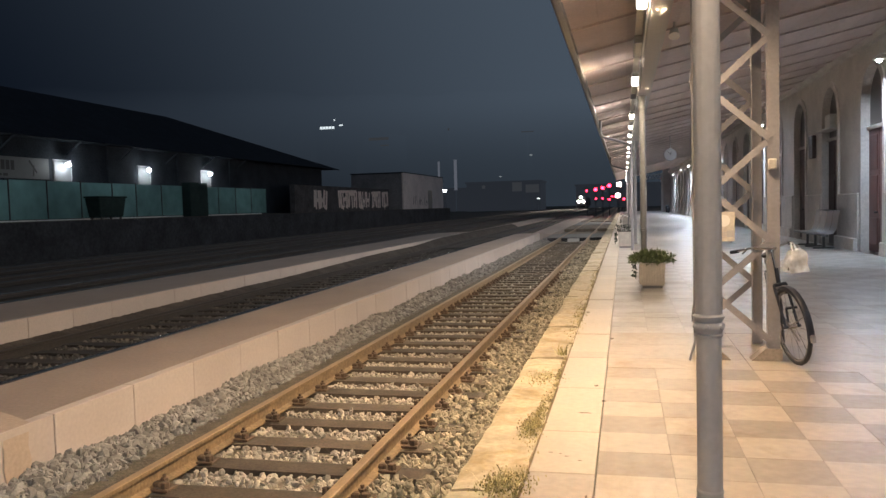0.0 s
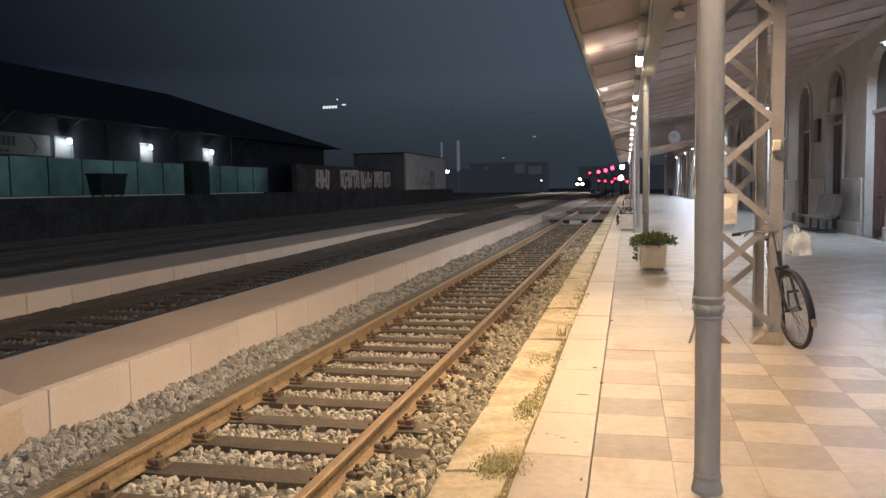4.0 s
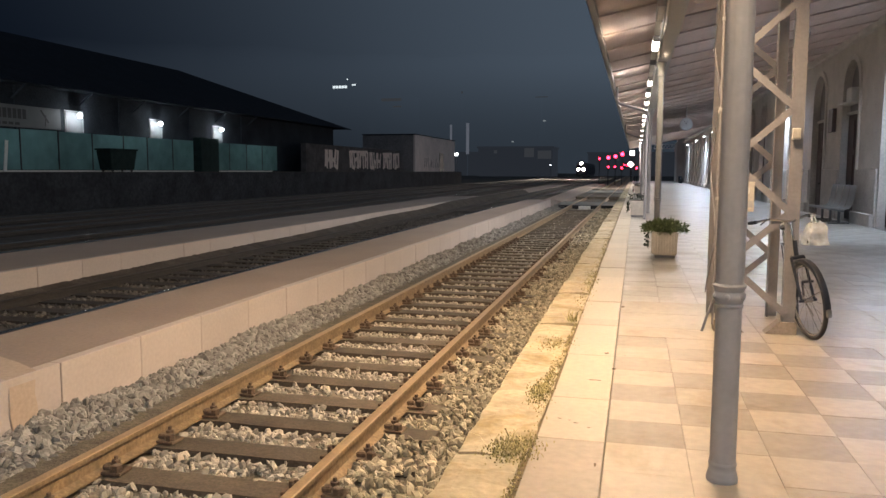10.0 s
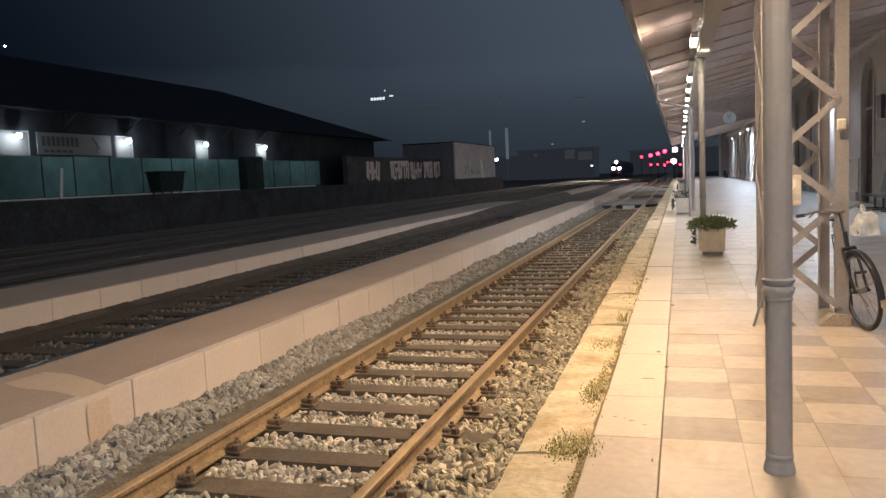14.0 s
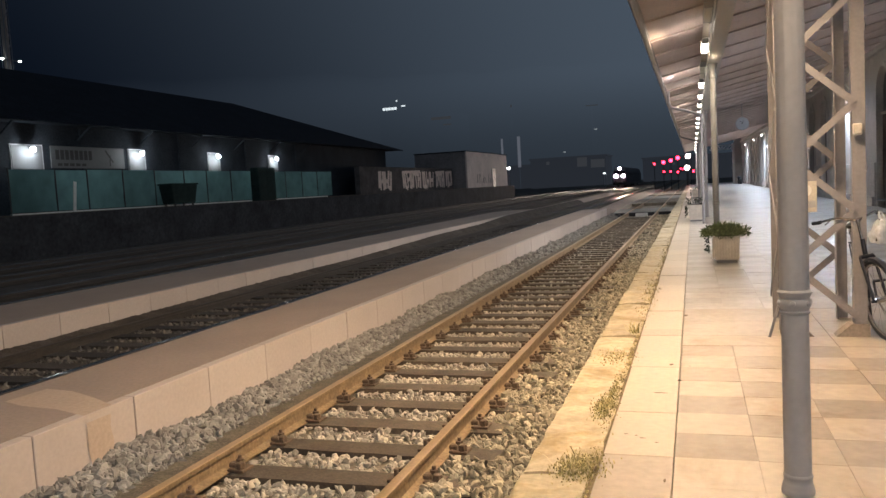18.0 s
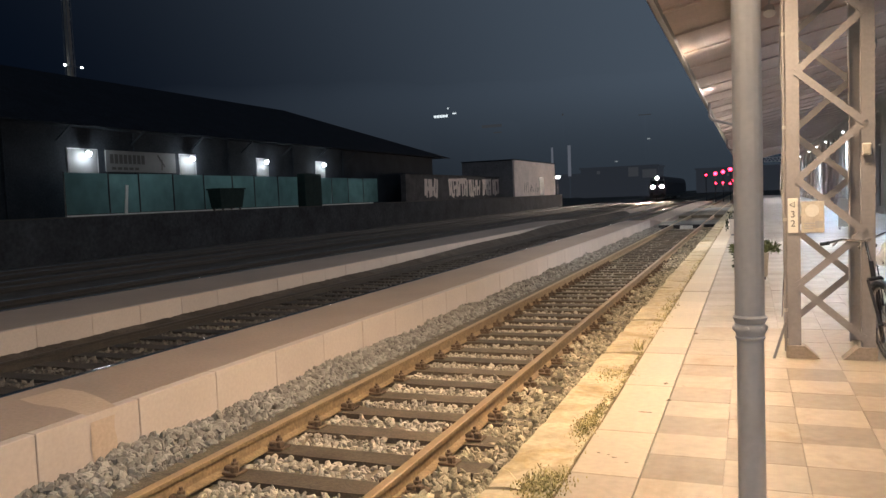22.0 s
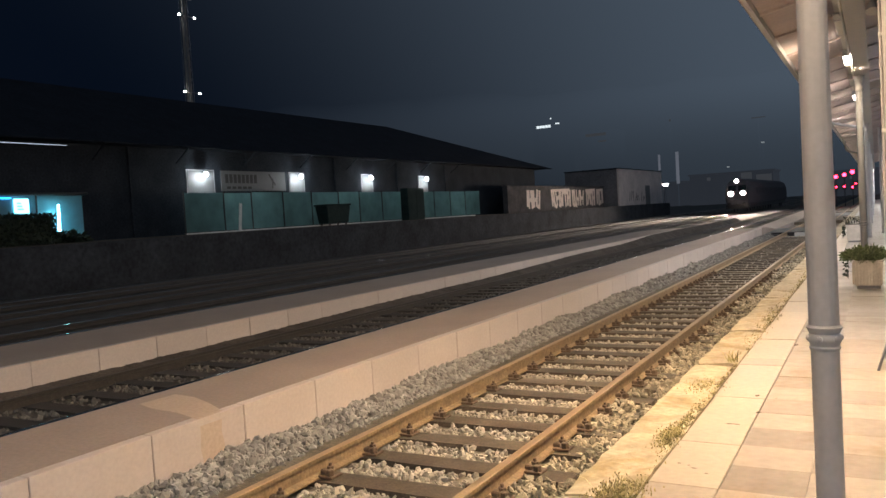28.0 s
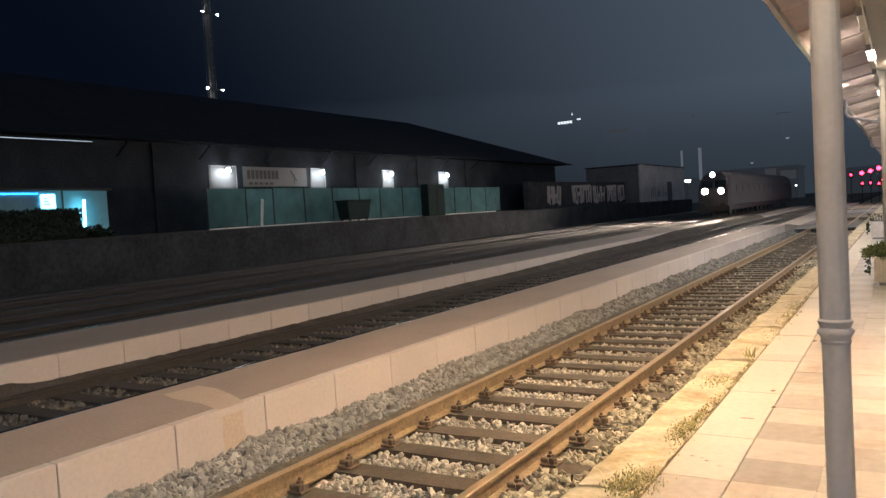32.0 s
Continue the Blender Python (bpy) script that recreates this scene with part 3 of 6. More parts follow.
# ---- loose ballast, as many small stones in one mesh ----
def stones(name, count, place, size, seed, label, faces=20, material="ballast"):
    rng = np.random.default_rng(seed)
    bs = []
    for k in range(6):
        b = bmesh.new()
        if faces == 20:
            bmesh.ops.create_icosphere(b, subdivisions=1, radius=1)
        else:
            vs = [b.verts.new(p) for p in ((1, 0, 0), (0, 1, 0), (-1, 0, 0), (0, -1, 0), (0, 0, 0.9), (0, 0, -0.9))]
            for i in range(4):
                b.faces.new((vs[i], vs[(i + 1) % 4], vs[4]))
                b.faces.new((vs[(i + 1) % 4], vs[i], vs[5]))
        b.verts.index_update()
        co = np.array([v.co[:] for v in b.verts]) * rng.uniform(0.62, 1.25, (len(b.verts), 1))
        co = co * np.array([1.25, rng.uniform(0.8, 1.1), rng.uniform(0.45, 0.75)])
        fc = np.array([[v.index for v in f.verts] for f in b.faces])
        b.free()
        bs.append((co, fc))
    V, F, n0 = [], [], 0
    pts = place(rng, count)
    for k, p in enumerate(pts):
        co, fc = bs[k % 6]
        q = rng.normal(size=4)
        q /= np.linalg.norm(q)
        w, x, y, z = q
        R = np.array([[1 - 2 * (y * y + z * z), 2 * (x * y - z * w), 2 * (x * z + y * w)], [2 * (x * y + z * w), 1 - 2 * (x * x + z * z), 2 * (y * z - x * w)], [2 * (x * z - y * w), 2 * (y * z + x * w), 1 - 2 * (x * x + y * y)]])
        V.append(co @ R.T * (size * rng.uniform(0.55, 1.35)) + p)
        F.append(fc + n0)
        n0 += len(co)
    V, F = np.concatenate(V), np.concatenate(F)
    me = bpy.data.meshes.new(name)
    me.from_pydata(V.tolist(), [], F.tolist())
    me.materials.append(M[material])
    return tagged(new(name, me), label, "ballast", kind="stuff")


def between(x0, x1, y0, y1, zf):
    def place(rng, n):
        x, y = rng.uniform(x0, x1, n), y0 + (y1 - y0) * rng.uniform(0, 1, n) ** 1.25
        return np.stack([x, y, zf(x, y, rng)], 1)
    return place


SLEEPERS = [4.31 + 0.6 * k for k in range(-7, 90)]


def crib(x, y, rng):
    d = np.abs(((y - 4.31 + 0.3) % 0.6) - 0.3)
    z = np.where(d < 0.125, -0.57, -0.522 - 0.020 * np.clip((y - 6) / 10, 0, 1)) + rng.normal(0, 0.009, len(x))
    return z + np.where((d > 0.12) & (rng.uniform(0, 1, len(x)) < 0.06), 0.02, 0)


def shoulder_left(x, y, rng):
    s = np.clip((-3.60 - x) / 0.30, 0, 1)
    return -0.550 + 0.16 * s * (1 + 0.12 * np.sin(y * 1.7) + 0.10 * np.sin(y * 4.1)) + rng.normal(0, 0.012, len(x))


def shoulder_right(x, y, rng):
    return -0.505 + 0.03 * np.sin(y * 2.3) * np.sin(x * 5) + rng.normal(0, 0.014, len(x)) + 0.03 * np.clip((x + 1.1) / 0.3, 0, 1) - 0.06 * (((np.abs(y - 7.91) < 0.13) | (np.abs(y - 5.51) < 0.11)) & (x < -1.22))


stones("ballast_between_rails", 10500, between(-3.12, -1.78, 0.0, 17, crib), 0.027, 1, "pale crushed stones between the timber sleepers")
stones("ballast_wall_side", 7600, between(-4.06, -3.60, 0.0, 17, shoulder_left), 0.042, 2, "grey crushed stones heaped against the island wall", 20, "ballast_wall")
stones("ballast_platform_side", 7500, between(-1.62, -0.77, 0.0, 17, shoulder_right), 0.032, 3, "brownish crushed stones between the rail and the platform edge", 20, "ballast_edge")
stones("ballast_between_rails", 8500, between(-3.12, -1.78, 17, 42, crib), 0.034, 4, "pale crushed stones between the distant sleepers", 8)
stones("ballast_wall_side", 6500, between(-4.06, -3.58, 17, 42, shoulder_left), 0.048, 5, "grey crushed stones heaped along the island wall", 8, "ballast_wall")
stones("ballast_platform_side", 5500, between(-1.62, -0.77, 17, 42, shoulder_right), 0.038, 6, "brownish crushed stones between the rail and the distant platform edge", 8, "ballast_edge")


def middle_bed(x, y, rng):
    d = np.abs(((y - 1.15 + 0.3) % 0.6) - 0.3)
    return np.where(d < 0.14, -0.44, -0.338) + rng.normal(0, 0.006, len(x))




stones("ballast_middle_track", 9000, between(-7.58, -6.22, 1, 32, middle_bed), 0.030, 7, "dark crushed stones of the middle track", 8, "dark_ballast")

# ---- tracks ----
RAIL = [(-0.065, -0.16), (-0.065, -0.148), (-0.012, -0.128), (-0.010, -0.045), (-0.036, -0.034), (-0.036, -0.006), (-0.028, 0.0), (0.028, 0.0), (0.036, -0.006), (0.036, -0.034), (0.010, -0.045), (0.012, -0.128), (0.065, -0.148), (0.065, -0.16)]


def rail_mesh(x, y0, y1, side, top):
    b = prism(RAIL, y0, y1)
    for f in b.faces:
        f.material_index = 1 if f.calc_center_median().z > -0.004 else 0
    b.transform(Matrix.Translation((x, 0, RAIL_Z)))
    return b, [M[side], M[top]]


def fastening():
    b = box(-0.07, 0.07, -0.07, 0.07, 0, 0.022, 0.005)
    turned([(0.034, 0.0), (0.034, 0.045), (0.026, 0.05)], 6, b, pose(0.028, -0.03, 0.018))
    turned([(0.030, 0.0), (0.030, 0.055), (0.014, 0.057), (0.014, 0.08)], 6, b, pose(-0.02, 0.03, 0.018))
    box(-0.085, -0.02, -0.03, 0.03, 0.015, 0.055, 0.01, b)
    return b


def track(name, cx, label, side, top, sleeper_end, start, tie, fast_end=0.0, lift=0.0):
    t = thing(name, label, "railway track", kind="structure")
    for s in (-0.75, 0.75):
        b, mm = rail_mesh(cx + s, -20, FAR, side, "rail_dark" if s < 0 and top == "rail_glint" else top)
        part("rail", b, mm, t)
    me = []
    for k in range(4):
        b = box(-1.2, 1.2, -0.12, 0.12, -0.15, 0)
        bmesh.ops.subdivide_edges(b, edges=[e for e in b.edges if abs(e.verts[0].co.x - e.verts[1].co.x) > 1], cuts=9, use_grid_fill=True)
        for v in b.verts:
            v.co.y += 0.012 * noise.noise(Vector((v.co.x * 5, k * 9.1, v.co.y * 9)))
            v.co.z += 0.008 * noise.noise(Vector((v.co.x * 4, k * 5.3 + v.co.y * 8, 2)))
        me.append(mesh_of("sleeper", b, M[tie]))
    fm = mesh_of("fastening", fastening(), M["clip"])
    y, k = start, 0
    while y < sleeper_end:
        share("sleeper", me[k % 4], t, pose(cx + random.uniform(-0.03, 0.03), y, RAIL_Z - 0.158 + lift, 0, 0, random.uniform(-0.6, 0.6)))
        if y < fast_end:
            for x in (-0.75, 0.75):
                for s in (-1, 1):
                    share("fastening", fm, t, pose(cx + x + s * 0.125, y + random.uniform(-0.015, 0.015), RAIL_Z - 0.152, 0, 0, (0 if s > 0 else 180) + random.uniform(-6, 6)))
        y, k = y + 0.6, k + 1
    return t


near_track = track("railway_track_near", -2.45, "rusty railway track on dark timber sleepers", "rail_rust", "rail_top", 40, -7.09, "sleeper", 22)
mid_track = track("railway_track_middle", -6.90, "railway track with polished rails in dark ballast", "rail_dark", "rail_glint", 34, -1.85, "sleeper_dark", 0.0, 0.04)
mid_track.location.z = 0.13
for cx in (-13.9, -18.2, -21.95):
    track("railway_track_far", cx, "railway track with polished rails in dark ballast", "rail_dark", "rail_shiny", 0, 0, "sleeper_dark")
part("rail_chip", bar((-1.755, 6.05, -0.40), (-1.745, 6.35, -0.365), 0.012, 0.01), M["white"], near_track, "pale bent strip caught on the rail")


# ---- island platforms ----
def island(name, x0, x1, label, face_end, y_end):
    t = thing(name, label, "platform", kind="structure")
    part("core", prism([(x0 + 0.06, -0.7), (x0 + 0.06, -0.05), (x1 - 0.125, -0.05), (x1 - 0.125, -0.7)], -20, y_end), M["concrete"], t)
    part("paving", prism([(x0, -0.05), (x0, -0.006), (x0 + 0.01, 0.0), (x1 - 0.123, 0.0), (x1 - 0.123, -0.05)], -20, y_end), M["island_top"], t)
    y = -1.84 if name.endswith("near") else -1.86
    while y < face_end:
        part("wall_panel", box(x1 - 0.12, x1 - 0.012 + random.uniform(-0.004, 0.004), y + 0.004, y + 0.976, -0.7, 0.0, 0.005), M["concrete"], t)
        y += 0.98
    part("wall_run", box(x1 - 0.12, x1 - 0.014, y, y_end, -0.7, 0.0, 0.005), M["concrete"], t)
    return t


isle = island("platform_island_near", -5.31, -4.06, "low pale concrete island platform between two tracks", 38, 40)
far_isle = island("platform_island_far", -10.55, -8.58, "low pale concrete island platform beside dark tracks", 36, 42)


def end_ramp(x0, x1, y0, y1, y2, grow, parent):
    """The paving slopes down to the rails' height and runs on as a flat path."""
    b = bmesh.new()
    rows = []
    for y, z, k in ((y0, -0.001, 0), (y0 + (y1 - y0) * 0.3, -0.06, 0), (y1, -0.32, 0.05), (y2, -0.325, 1.0)):
        rows.append([b.verts.new(p) for p in ((x0 - grow * k, y, -0.7), (x0 - grow * k, y, z), (x1 - 0.014, y, z), (x1 - 0.014, y, -0.7))])
    for p, q in zip(rows, rows[1:]):
        for i in range(3):
            b.faces.new((p[i], q[i], q[i + 1], p[i + 1]))
    b.faces.new(rows[-1])
    bmesh.ops.recalc_face_normals(b, faces=b.faces[:])
    part("end_slope", b, M["island_top"], parent)


end_ramp(-5.31, -4.06, 40, 46, 112, 1.3, isle)
end_ramp(-10.55, -8.58, 42, 54, 104, 0.4, far_isle)


def patch(name, pts, material, parent, label=""):
    """A thin flat stain from its outline."""
    b = bmesh.new()
    b.faces.new([b.verts.new(p) for p in pts])
    part(name, b, material, parent, label)


rs = random.Random(9)
ys = [4.50 + 0.03 * rs.random() for k in range(6)], [4.74 + 0.04 * rs.random() for k in range(6)]
patch("rust_stain", [(-4.066, ys[0][k], -0.055 - 0.10 * k) for k in range(6)] + [(-4.066, ys[1][k], -0.555 + 0.10 * k) for k in range(6)], M["concrete_tan"], isle, "tan rust stain running down the wall")
patch("rust_stain", [(-4.075, 4.50, 0.003), (-4.075, 4.78, 0.003), (-4.4, 4.95, 0.003), (-4.75, 5.1, 0.003), (-5.05, 5.14, 0.003), (-5.08, 4.75, 0.003), (-4.8, 4.66, 0.003), (-4.45, 4.62, 0.003)], M["concrete_tan"], isle, "tan rust stain on the paving")


# ---- level crossing ----
deck = thing("foot_crossing", "grey deck crossing the tracks with black rubber ends", "crossing", kind="structure")
for x0, x1 in ((-4.05, -3.26), (-3.14, -1.76), (-1.64, -0.78)):
    part("deck_panel", box(x0, x1, 42, 47, -0.6, -0.335, 0.01), M["crossing"], deck)
    part("end_ramp", prism([(x0 + 0.05, -0.58), (x0 + 0.05, -0.335), (x1 - 0.05, -0.335), (x1 - 0.05, -0.58)], 41.5, 41.98), M["dark"], deck)
part("marker_block", box(-2.75, -2.15, 41.2, 41.48, -0.55, -0.36, 0.01), M["white"], deck)
part("ramp_clip", box(-3.9, -3.5, 41.2, 41.48, -0.5, -0.40, 0.02), M["rubber"], deck)
part("deck_middle", box(-8.5, -5.4, 44.1, 49, -0.6, -0.34), M["asphalt"], deck)
for y in (56, 78):
    part("asphalt_patch", box(-4.0, -0.76, y, y + 9, -0.6, -0.34), M["gravel"], deck)
part("grey_patch", box(-4.0, -0.76, 66, 76, -0.6, -0.345), M["crossing"], deck)


# ---- canopy ----
def roof_z(x):
    return 4.04 + 0.205 * (x + 0.62)


canopy = thing("canopy", "pitched platform canopy with pinkish painted roof boards", "canopy", kind="structure")
part("roof", prism([(-0.56, 4.075), (6.34, roof_z(6.34) + 0.02), (6.34, roof_z(6.34) + 0.14), (-0.56, 4.19)], -20, 94), M["soffit"], canopy)
for i in range(17):
    x = -0.555 + i * 0.405
    part("roof_board", prism([(x, roof_z(x) - 0.004), (x + 0.401, roof_z(x + 0.401) - 0.004), (x + 0.401, roof_z(x + 0.401) + 0.018), (x, roof_z(x) + 0.018)], -20, 94), M["soffit"], canopy)
raf = mesh_of("rafter", prism([(-0.555, roof_z(-0.555) - 0.040), (6.2, roof_z(6.2) - 0.040), (6.2, roof_z(6.2) - 0.006), (-0.555, roof_z(-0.555) - 0.006)], -0.035, 0.035), M["soffit_beam"])
y = 13.70 - 1.866 * 10
while y < 70:
    share("rafter", raf, canopy, pose(0, y, 0))
    y += 1.866
part("edge_board", prism([(-0.615, 3.965), (-0.565, 3.965), (-0.565, 4.20), (-0.615, 4.20)], -20, 94), M["lattice"], canopy)
part("gutter", prism([(-0.70, 4.06), (-0.66, 4.01), (-0.62, 4.01), (-0.617, 4.02), (-0.655, 4.025), (-0.69, 4.065), (-0.69, 4.12), (-0.70, 4.12)], -20, 94), M["lattice"], canopy, "pale rainwater gutter along the edge")
b = prism([(0.50, 3.62), (0.72, 3.62), (0.72, 3.64), (0.625, 3.65), (0.625, 4.14), (0.72, 4.15), (0.72, 4.17), (0.50, 4.14), (0.50, 4.12), (0.595, 4.13), (0.595, 3.65), (0.50, 3.64)], -20, 94)
part("beam", b, M["column"], canopy)
part("cable_duct", prism([(0.365, 3.905), (0.455, 3.905), (0.455, 3.955), (0.365, 3.955)], -20, 92), M["tube_off"], canopy)
part("cable", rod((0.47, 5.0, 3.66), (0.47, 60, 3.66), 0.012, 6), M["white"], canopy)
for yy in (24.6, 44.0):
    b = rod((-0.50, yy, 4.0), (-0.50, yy, 3.62), 0.040, 10)
    rod((-0.50, yy, 3.62), (-0.42, yy - 0.05, 3.50), 0.040, 10, b)
    rod((-0.42, yy - 0.05, 3.50), (0.40, yy - 0.4, 3.22), 0.040, 10, b)
    rod((0.40, yy - 0.4, 3.22), (0.40, yy - 0.4, 0.02), 0.040, 10, b)
    part("downpipe", b, M["lattice"], canopy, "pale rainwater pipe bent towards the column", smooth=True)

# truss portal at the far end
por = thing("end_portal", "white truss portal at the canopy's far end", "portal", kind="structure")
part("post", box(5.15, 5.42, 110, 110.2, 0, 5.3), M["white"], por)
b = box(2.4, 5.42, 110, 110.12, 5.05, 5.12)
box(2.4, 5.42, 110, 110.12, 4.5, 4.57, 0, b)
for i in range(7):
    x = 2.4 + i * 0.43
    bar((x, 110.06, 4.55), (x + 0.215, 110.06, 5.07), 0.05, 0.05, b)
    bar((x + 0.215, 110.06, 5.07), (x + 0.43, 110.06, 4.55), 0.05, 0.05, b)
part("truss", b, M["white"], por)


# ---- canopy columns ----
def fluted(r, z0, z1, n=16, dip=0.006, bm=None):
    b = bmesh.new()
    seg = n * 4
    prof = [r - dip * (0.5 + 0.5 * math.cos(2 * math.pi * i / 4)) ** 2 for i in range(seg)]
    a = [[b.verts.new((prof[i] * math.cos(2 * math.pi * i / seg) * k, prof[i] * math.sin(2 * math.pi * i / seg) * k, z)) for i in range(seg)] for z, k in ((z0, 1.0), (z1, 0.96))]
    for i in range(seg):
        j = (i + 1) % seg
        b.faces.new((a[0][i], a[0][j], a[1][j], a[1][i]))
    return join(bm, b)


def iron_column(y, tone, x=0.55):
    c = thing("iron_column", "grey painted cast-iron canopy column with moulded collar", "column", pose(x + 0.004, y, 0), "canopy columns")
    part("base", turned([(0.070, -0.004), (0.0725, 0.010), (0.0715, 0.024), (0.0665, 0.034), (0.0675, 0.042), (0.0625, 0.052), (0.0605, 0.074), (0.0640, 0.081), (0.0645, 0.088), (0.0600, 0.096)], 32), M[tone], c, smooth=True)
    part("lower_shaft", turned([(0.0595, 0.09), (0.0580, 0.84)], 32), M[tone], c, smooth=True)
    part("collar", turned([(0.058, 0.832), (0.063, 0.838), (0.0655, 0.846), (0.0600, 0.853), (0.0615, 0.862), (0.0690, 0.872), (0.0715, 0.886), (0.0680, 0.900), (0.0620, 0.907), (0.0650, 0.914), (0.0725, 0.928), (0.0740, 0.936), (0.0630, 0.945)], 32), M[tone], c, smooth=True)
    b = None
    for k in range(6):
        a = k * math.pi / 3 + 0.3
        b = turned([(0.014, 0.0), (0.012, 0.008), (0.003, 0.012)], 10, b, pose(0.067 * math.cos(a), 0.067 * math.sin(a), 0.887) @ Euler((0, math.pi / 2, 0)).to_matrix().to_4x4() if k == 0 else Matrix.Translation((0.067 * math.cos(a), 0.067 * math.sin(a), 0.887)) @ Vector((math.cos(a), math.sin(a), 0)).to_track_quat("Z", "Y").to_matrix().to_4x4())
    part("boss_ring", b, M[tone], c)
    part("upper_shaft", fluted(0.0632, 0.94, 3.34, 14, 0.0012), M[tone], c, smooth=True)
    part("capital", turned([(0.062, 3.32), (0.074, 3.34), (0.074, 3.37), (0.066, 3.39), (0.068, 3.50), (0.090, 3.56), (0.105, 3.617)], 24), M[tone], c, smooth=True)
    return c


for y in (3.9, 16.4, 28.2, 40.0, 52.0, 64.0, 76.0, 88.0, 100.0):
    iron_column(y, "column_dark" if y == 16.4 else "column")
iron_column(30.6, "column", 0.95)

# ---- strip lights ----
# first and last fixtures are unseen ends added around the fill lamps
for y in TUBES:
    t = thing("strip_light", "strip light with a white diffuser under the canopy" if y not in UNLIT else "unlit strip light with a greyish diffuser", "lamp", pose(TUBE_X, y, TUBE_Z), "strip lights")
    hs = part("housing", box(-0.065, 0.065, -0.58, 0.58, 0.055, 0.085, 0.01), M["column"], t)
    part("diffuser", prism([(-0.058, 0.053), (-0.056, 0.0), (-0.040, -0.022), (0.040, -0.022), (0.056, 0.0), (0.058, 0.053)], -0.55, 0.55), M["tube_off"] if y in UNLIT else M["tube"], t)
    for s in (-1, 1):
        part("end_cap", box(-0.061, 0.061, s * 0.565 - 0.013, s * 0.565 + 0.013, -0.025, 0.053, 0.004), M["column"], hs)
t = thing("small_floodlight", "small lit spotlight clamped under the canopy beam", "lamp", pose(0.80, 10.1, 3.58))
part("body", turned([(0.05, 0), (0.07, 0.1)], 12, None, pose(0, 0, 0, 150, 0, 0)), M["column"], t)
part("bracket", rod((0, 0, 0.0), (0, 0, 0.10), 0.012, 8), M["column"], t)

# ---- station building ----
H, DOOR_W, ARCH, SPRING = 6.6, 1.75, 0.875, 3.92
wall = thing("wall_station", "long plastered station wall with arched door openings", "wall", kind="structure")
part("wall_plain", box(6.35, 6.75, -20, 11.425, -0.6, H), M["plaster"], wall)
part("wall_core", box(6.66, 6.80, 11.43, 112, -0.6, H), M["plaster"], wall)
part("cornice", prism([(6.20, 5.30), (6.35, 5.30), (6.35, 5.52), (6.14, 5.50), (6.14, 5.42)], -20, 112), M["plaster"], wall)


def bay_mesh():
    b = bmesh.new()
    half = 4.15 / 2
    x0, x1 = 6.35, 6.65
    n = 12
    arch = [(-ARCH * math.cos(math.pi * i / n), SPRING + ARCH * math.sin(math.pi * i / n)) for i in range(n + 1)]

    def q(*pts):
        b.faces.new([b.verts.new(p) for p in pts])

    for s in (-1, 1):
        q((x0, s * half, -0.6), (x0, s * ARCH, -0.6), (x0, s * ARCH, SPRING), (x0, s * half, SPRING))
        q((x0, s * half, SPRING), (x0, s * ARCH, SPRING), (x0, s * ARCH, H), (x0, s * half, H))
        q((x0, s * ARCH, -0.6), (x1, s * ARCH, -0.6), (x1, s * ARCH, SPRING), (x0, s * ARCH, SPRING))
    for (ya, za), (yb, zb) in zip(arch, arch[1:]):
        q((x0, ya, za), (x0, yb, zb), (x0, yb, H), (x0, ya, H))
        q((x0, ya, za), (x1, ya, za), (x1, yb, zb), (x0, yb, zb))
    bmesh.ops.remove_doubles(b, verts=b.verts[:], dist=1e-4)
    bmesh.ops.recalc_face_normals(b, faces=b.faces[:])
    return mesh_of("wall_bay", b, M["plaster"])


def surround_mesh():
    b = bmesh.new()
    n = 12
    rows = []
    pts_in = [(-ARCH, 0.0)] + [(-ARCH * math.cos(math.pi * i / n), SPRING + ARCH * math.sin(math.pi * i / n)) for i in range(n + 1)] + [(ARCH, 0.0)]
    o = ARCH + 0.17
    pts_out = [(-o, 0.0)] + [(-o * math.cos(math.pi * i / n), SPRING + o * math.sin(math.pi * i / n)) for i in range(n + 1)] + [(o, 0.0)]
    for x in (6.30, 6.349):
        rows.append(([b.verts.new((x, y, z)) for y, z in pts_in], [b.verts.new((x, y, z)) for y, z in pts_out]))
    for i in range(len(pts_in) - 1):
        b.faces.new((rows[0][0][i], rows[0][1][i], rows[0][1][i + 1], rows[0][0][i + 1]))
        b.faces.new((rows[0][0][i], rows[0][0][i + 1], rows[1][0][i + 1], rows[1][0][i]))
        b.faces.new((rows[0][1][i], rows[1][1][i], rows[1][1][i + 1], rows[0][1][i + 1]))
    bmesh.ops.recalc_face_normals(b, faces=b.faces[:])
    return mesh_of("door_surround", b, M["plaster"])


bay, sur = bay_mesh(), surround_mesh()
pier = mesh_of("plinth", box(6.27, 6.348, -0.98, 0.98, -0.05, 1.55, 0.02), M["plaster_low"])
pfoot = mesh_of("plinth_foot", box(6.17, 6.268, -1.0, 1.0, -0.05, 0.34, 0.02), M["plaster_low"])
leaf = mesh_of("door_leaf", box(6.50, 6.55, 0.01, 0.86, 0.02, 3.2, 0.006), M["door"])
leaf_red = mesh_of("door_leaf", box(6.50, 6.55, 0.01, 0.86, 0.02, 3.2, 0.006), M["door_red"])
dpanel = [mesh_of("door_panel", box(6.478, 6.50, 0.12, 0.75, z0, z1, 0.012), M[k]) for k in ("door", "door_red") for z0, z1 in ((0.2, 0.9), (1.05, 2.0), (2.15, 3.05))]
fan = bmesh.new()
_f = [fan.verts.new((6.53, ARCH * math.cos(math.pi * i / 12), SPRING + ARCH * math.sin(math.pi * i / 12))) for i in range(13)]
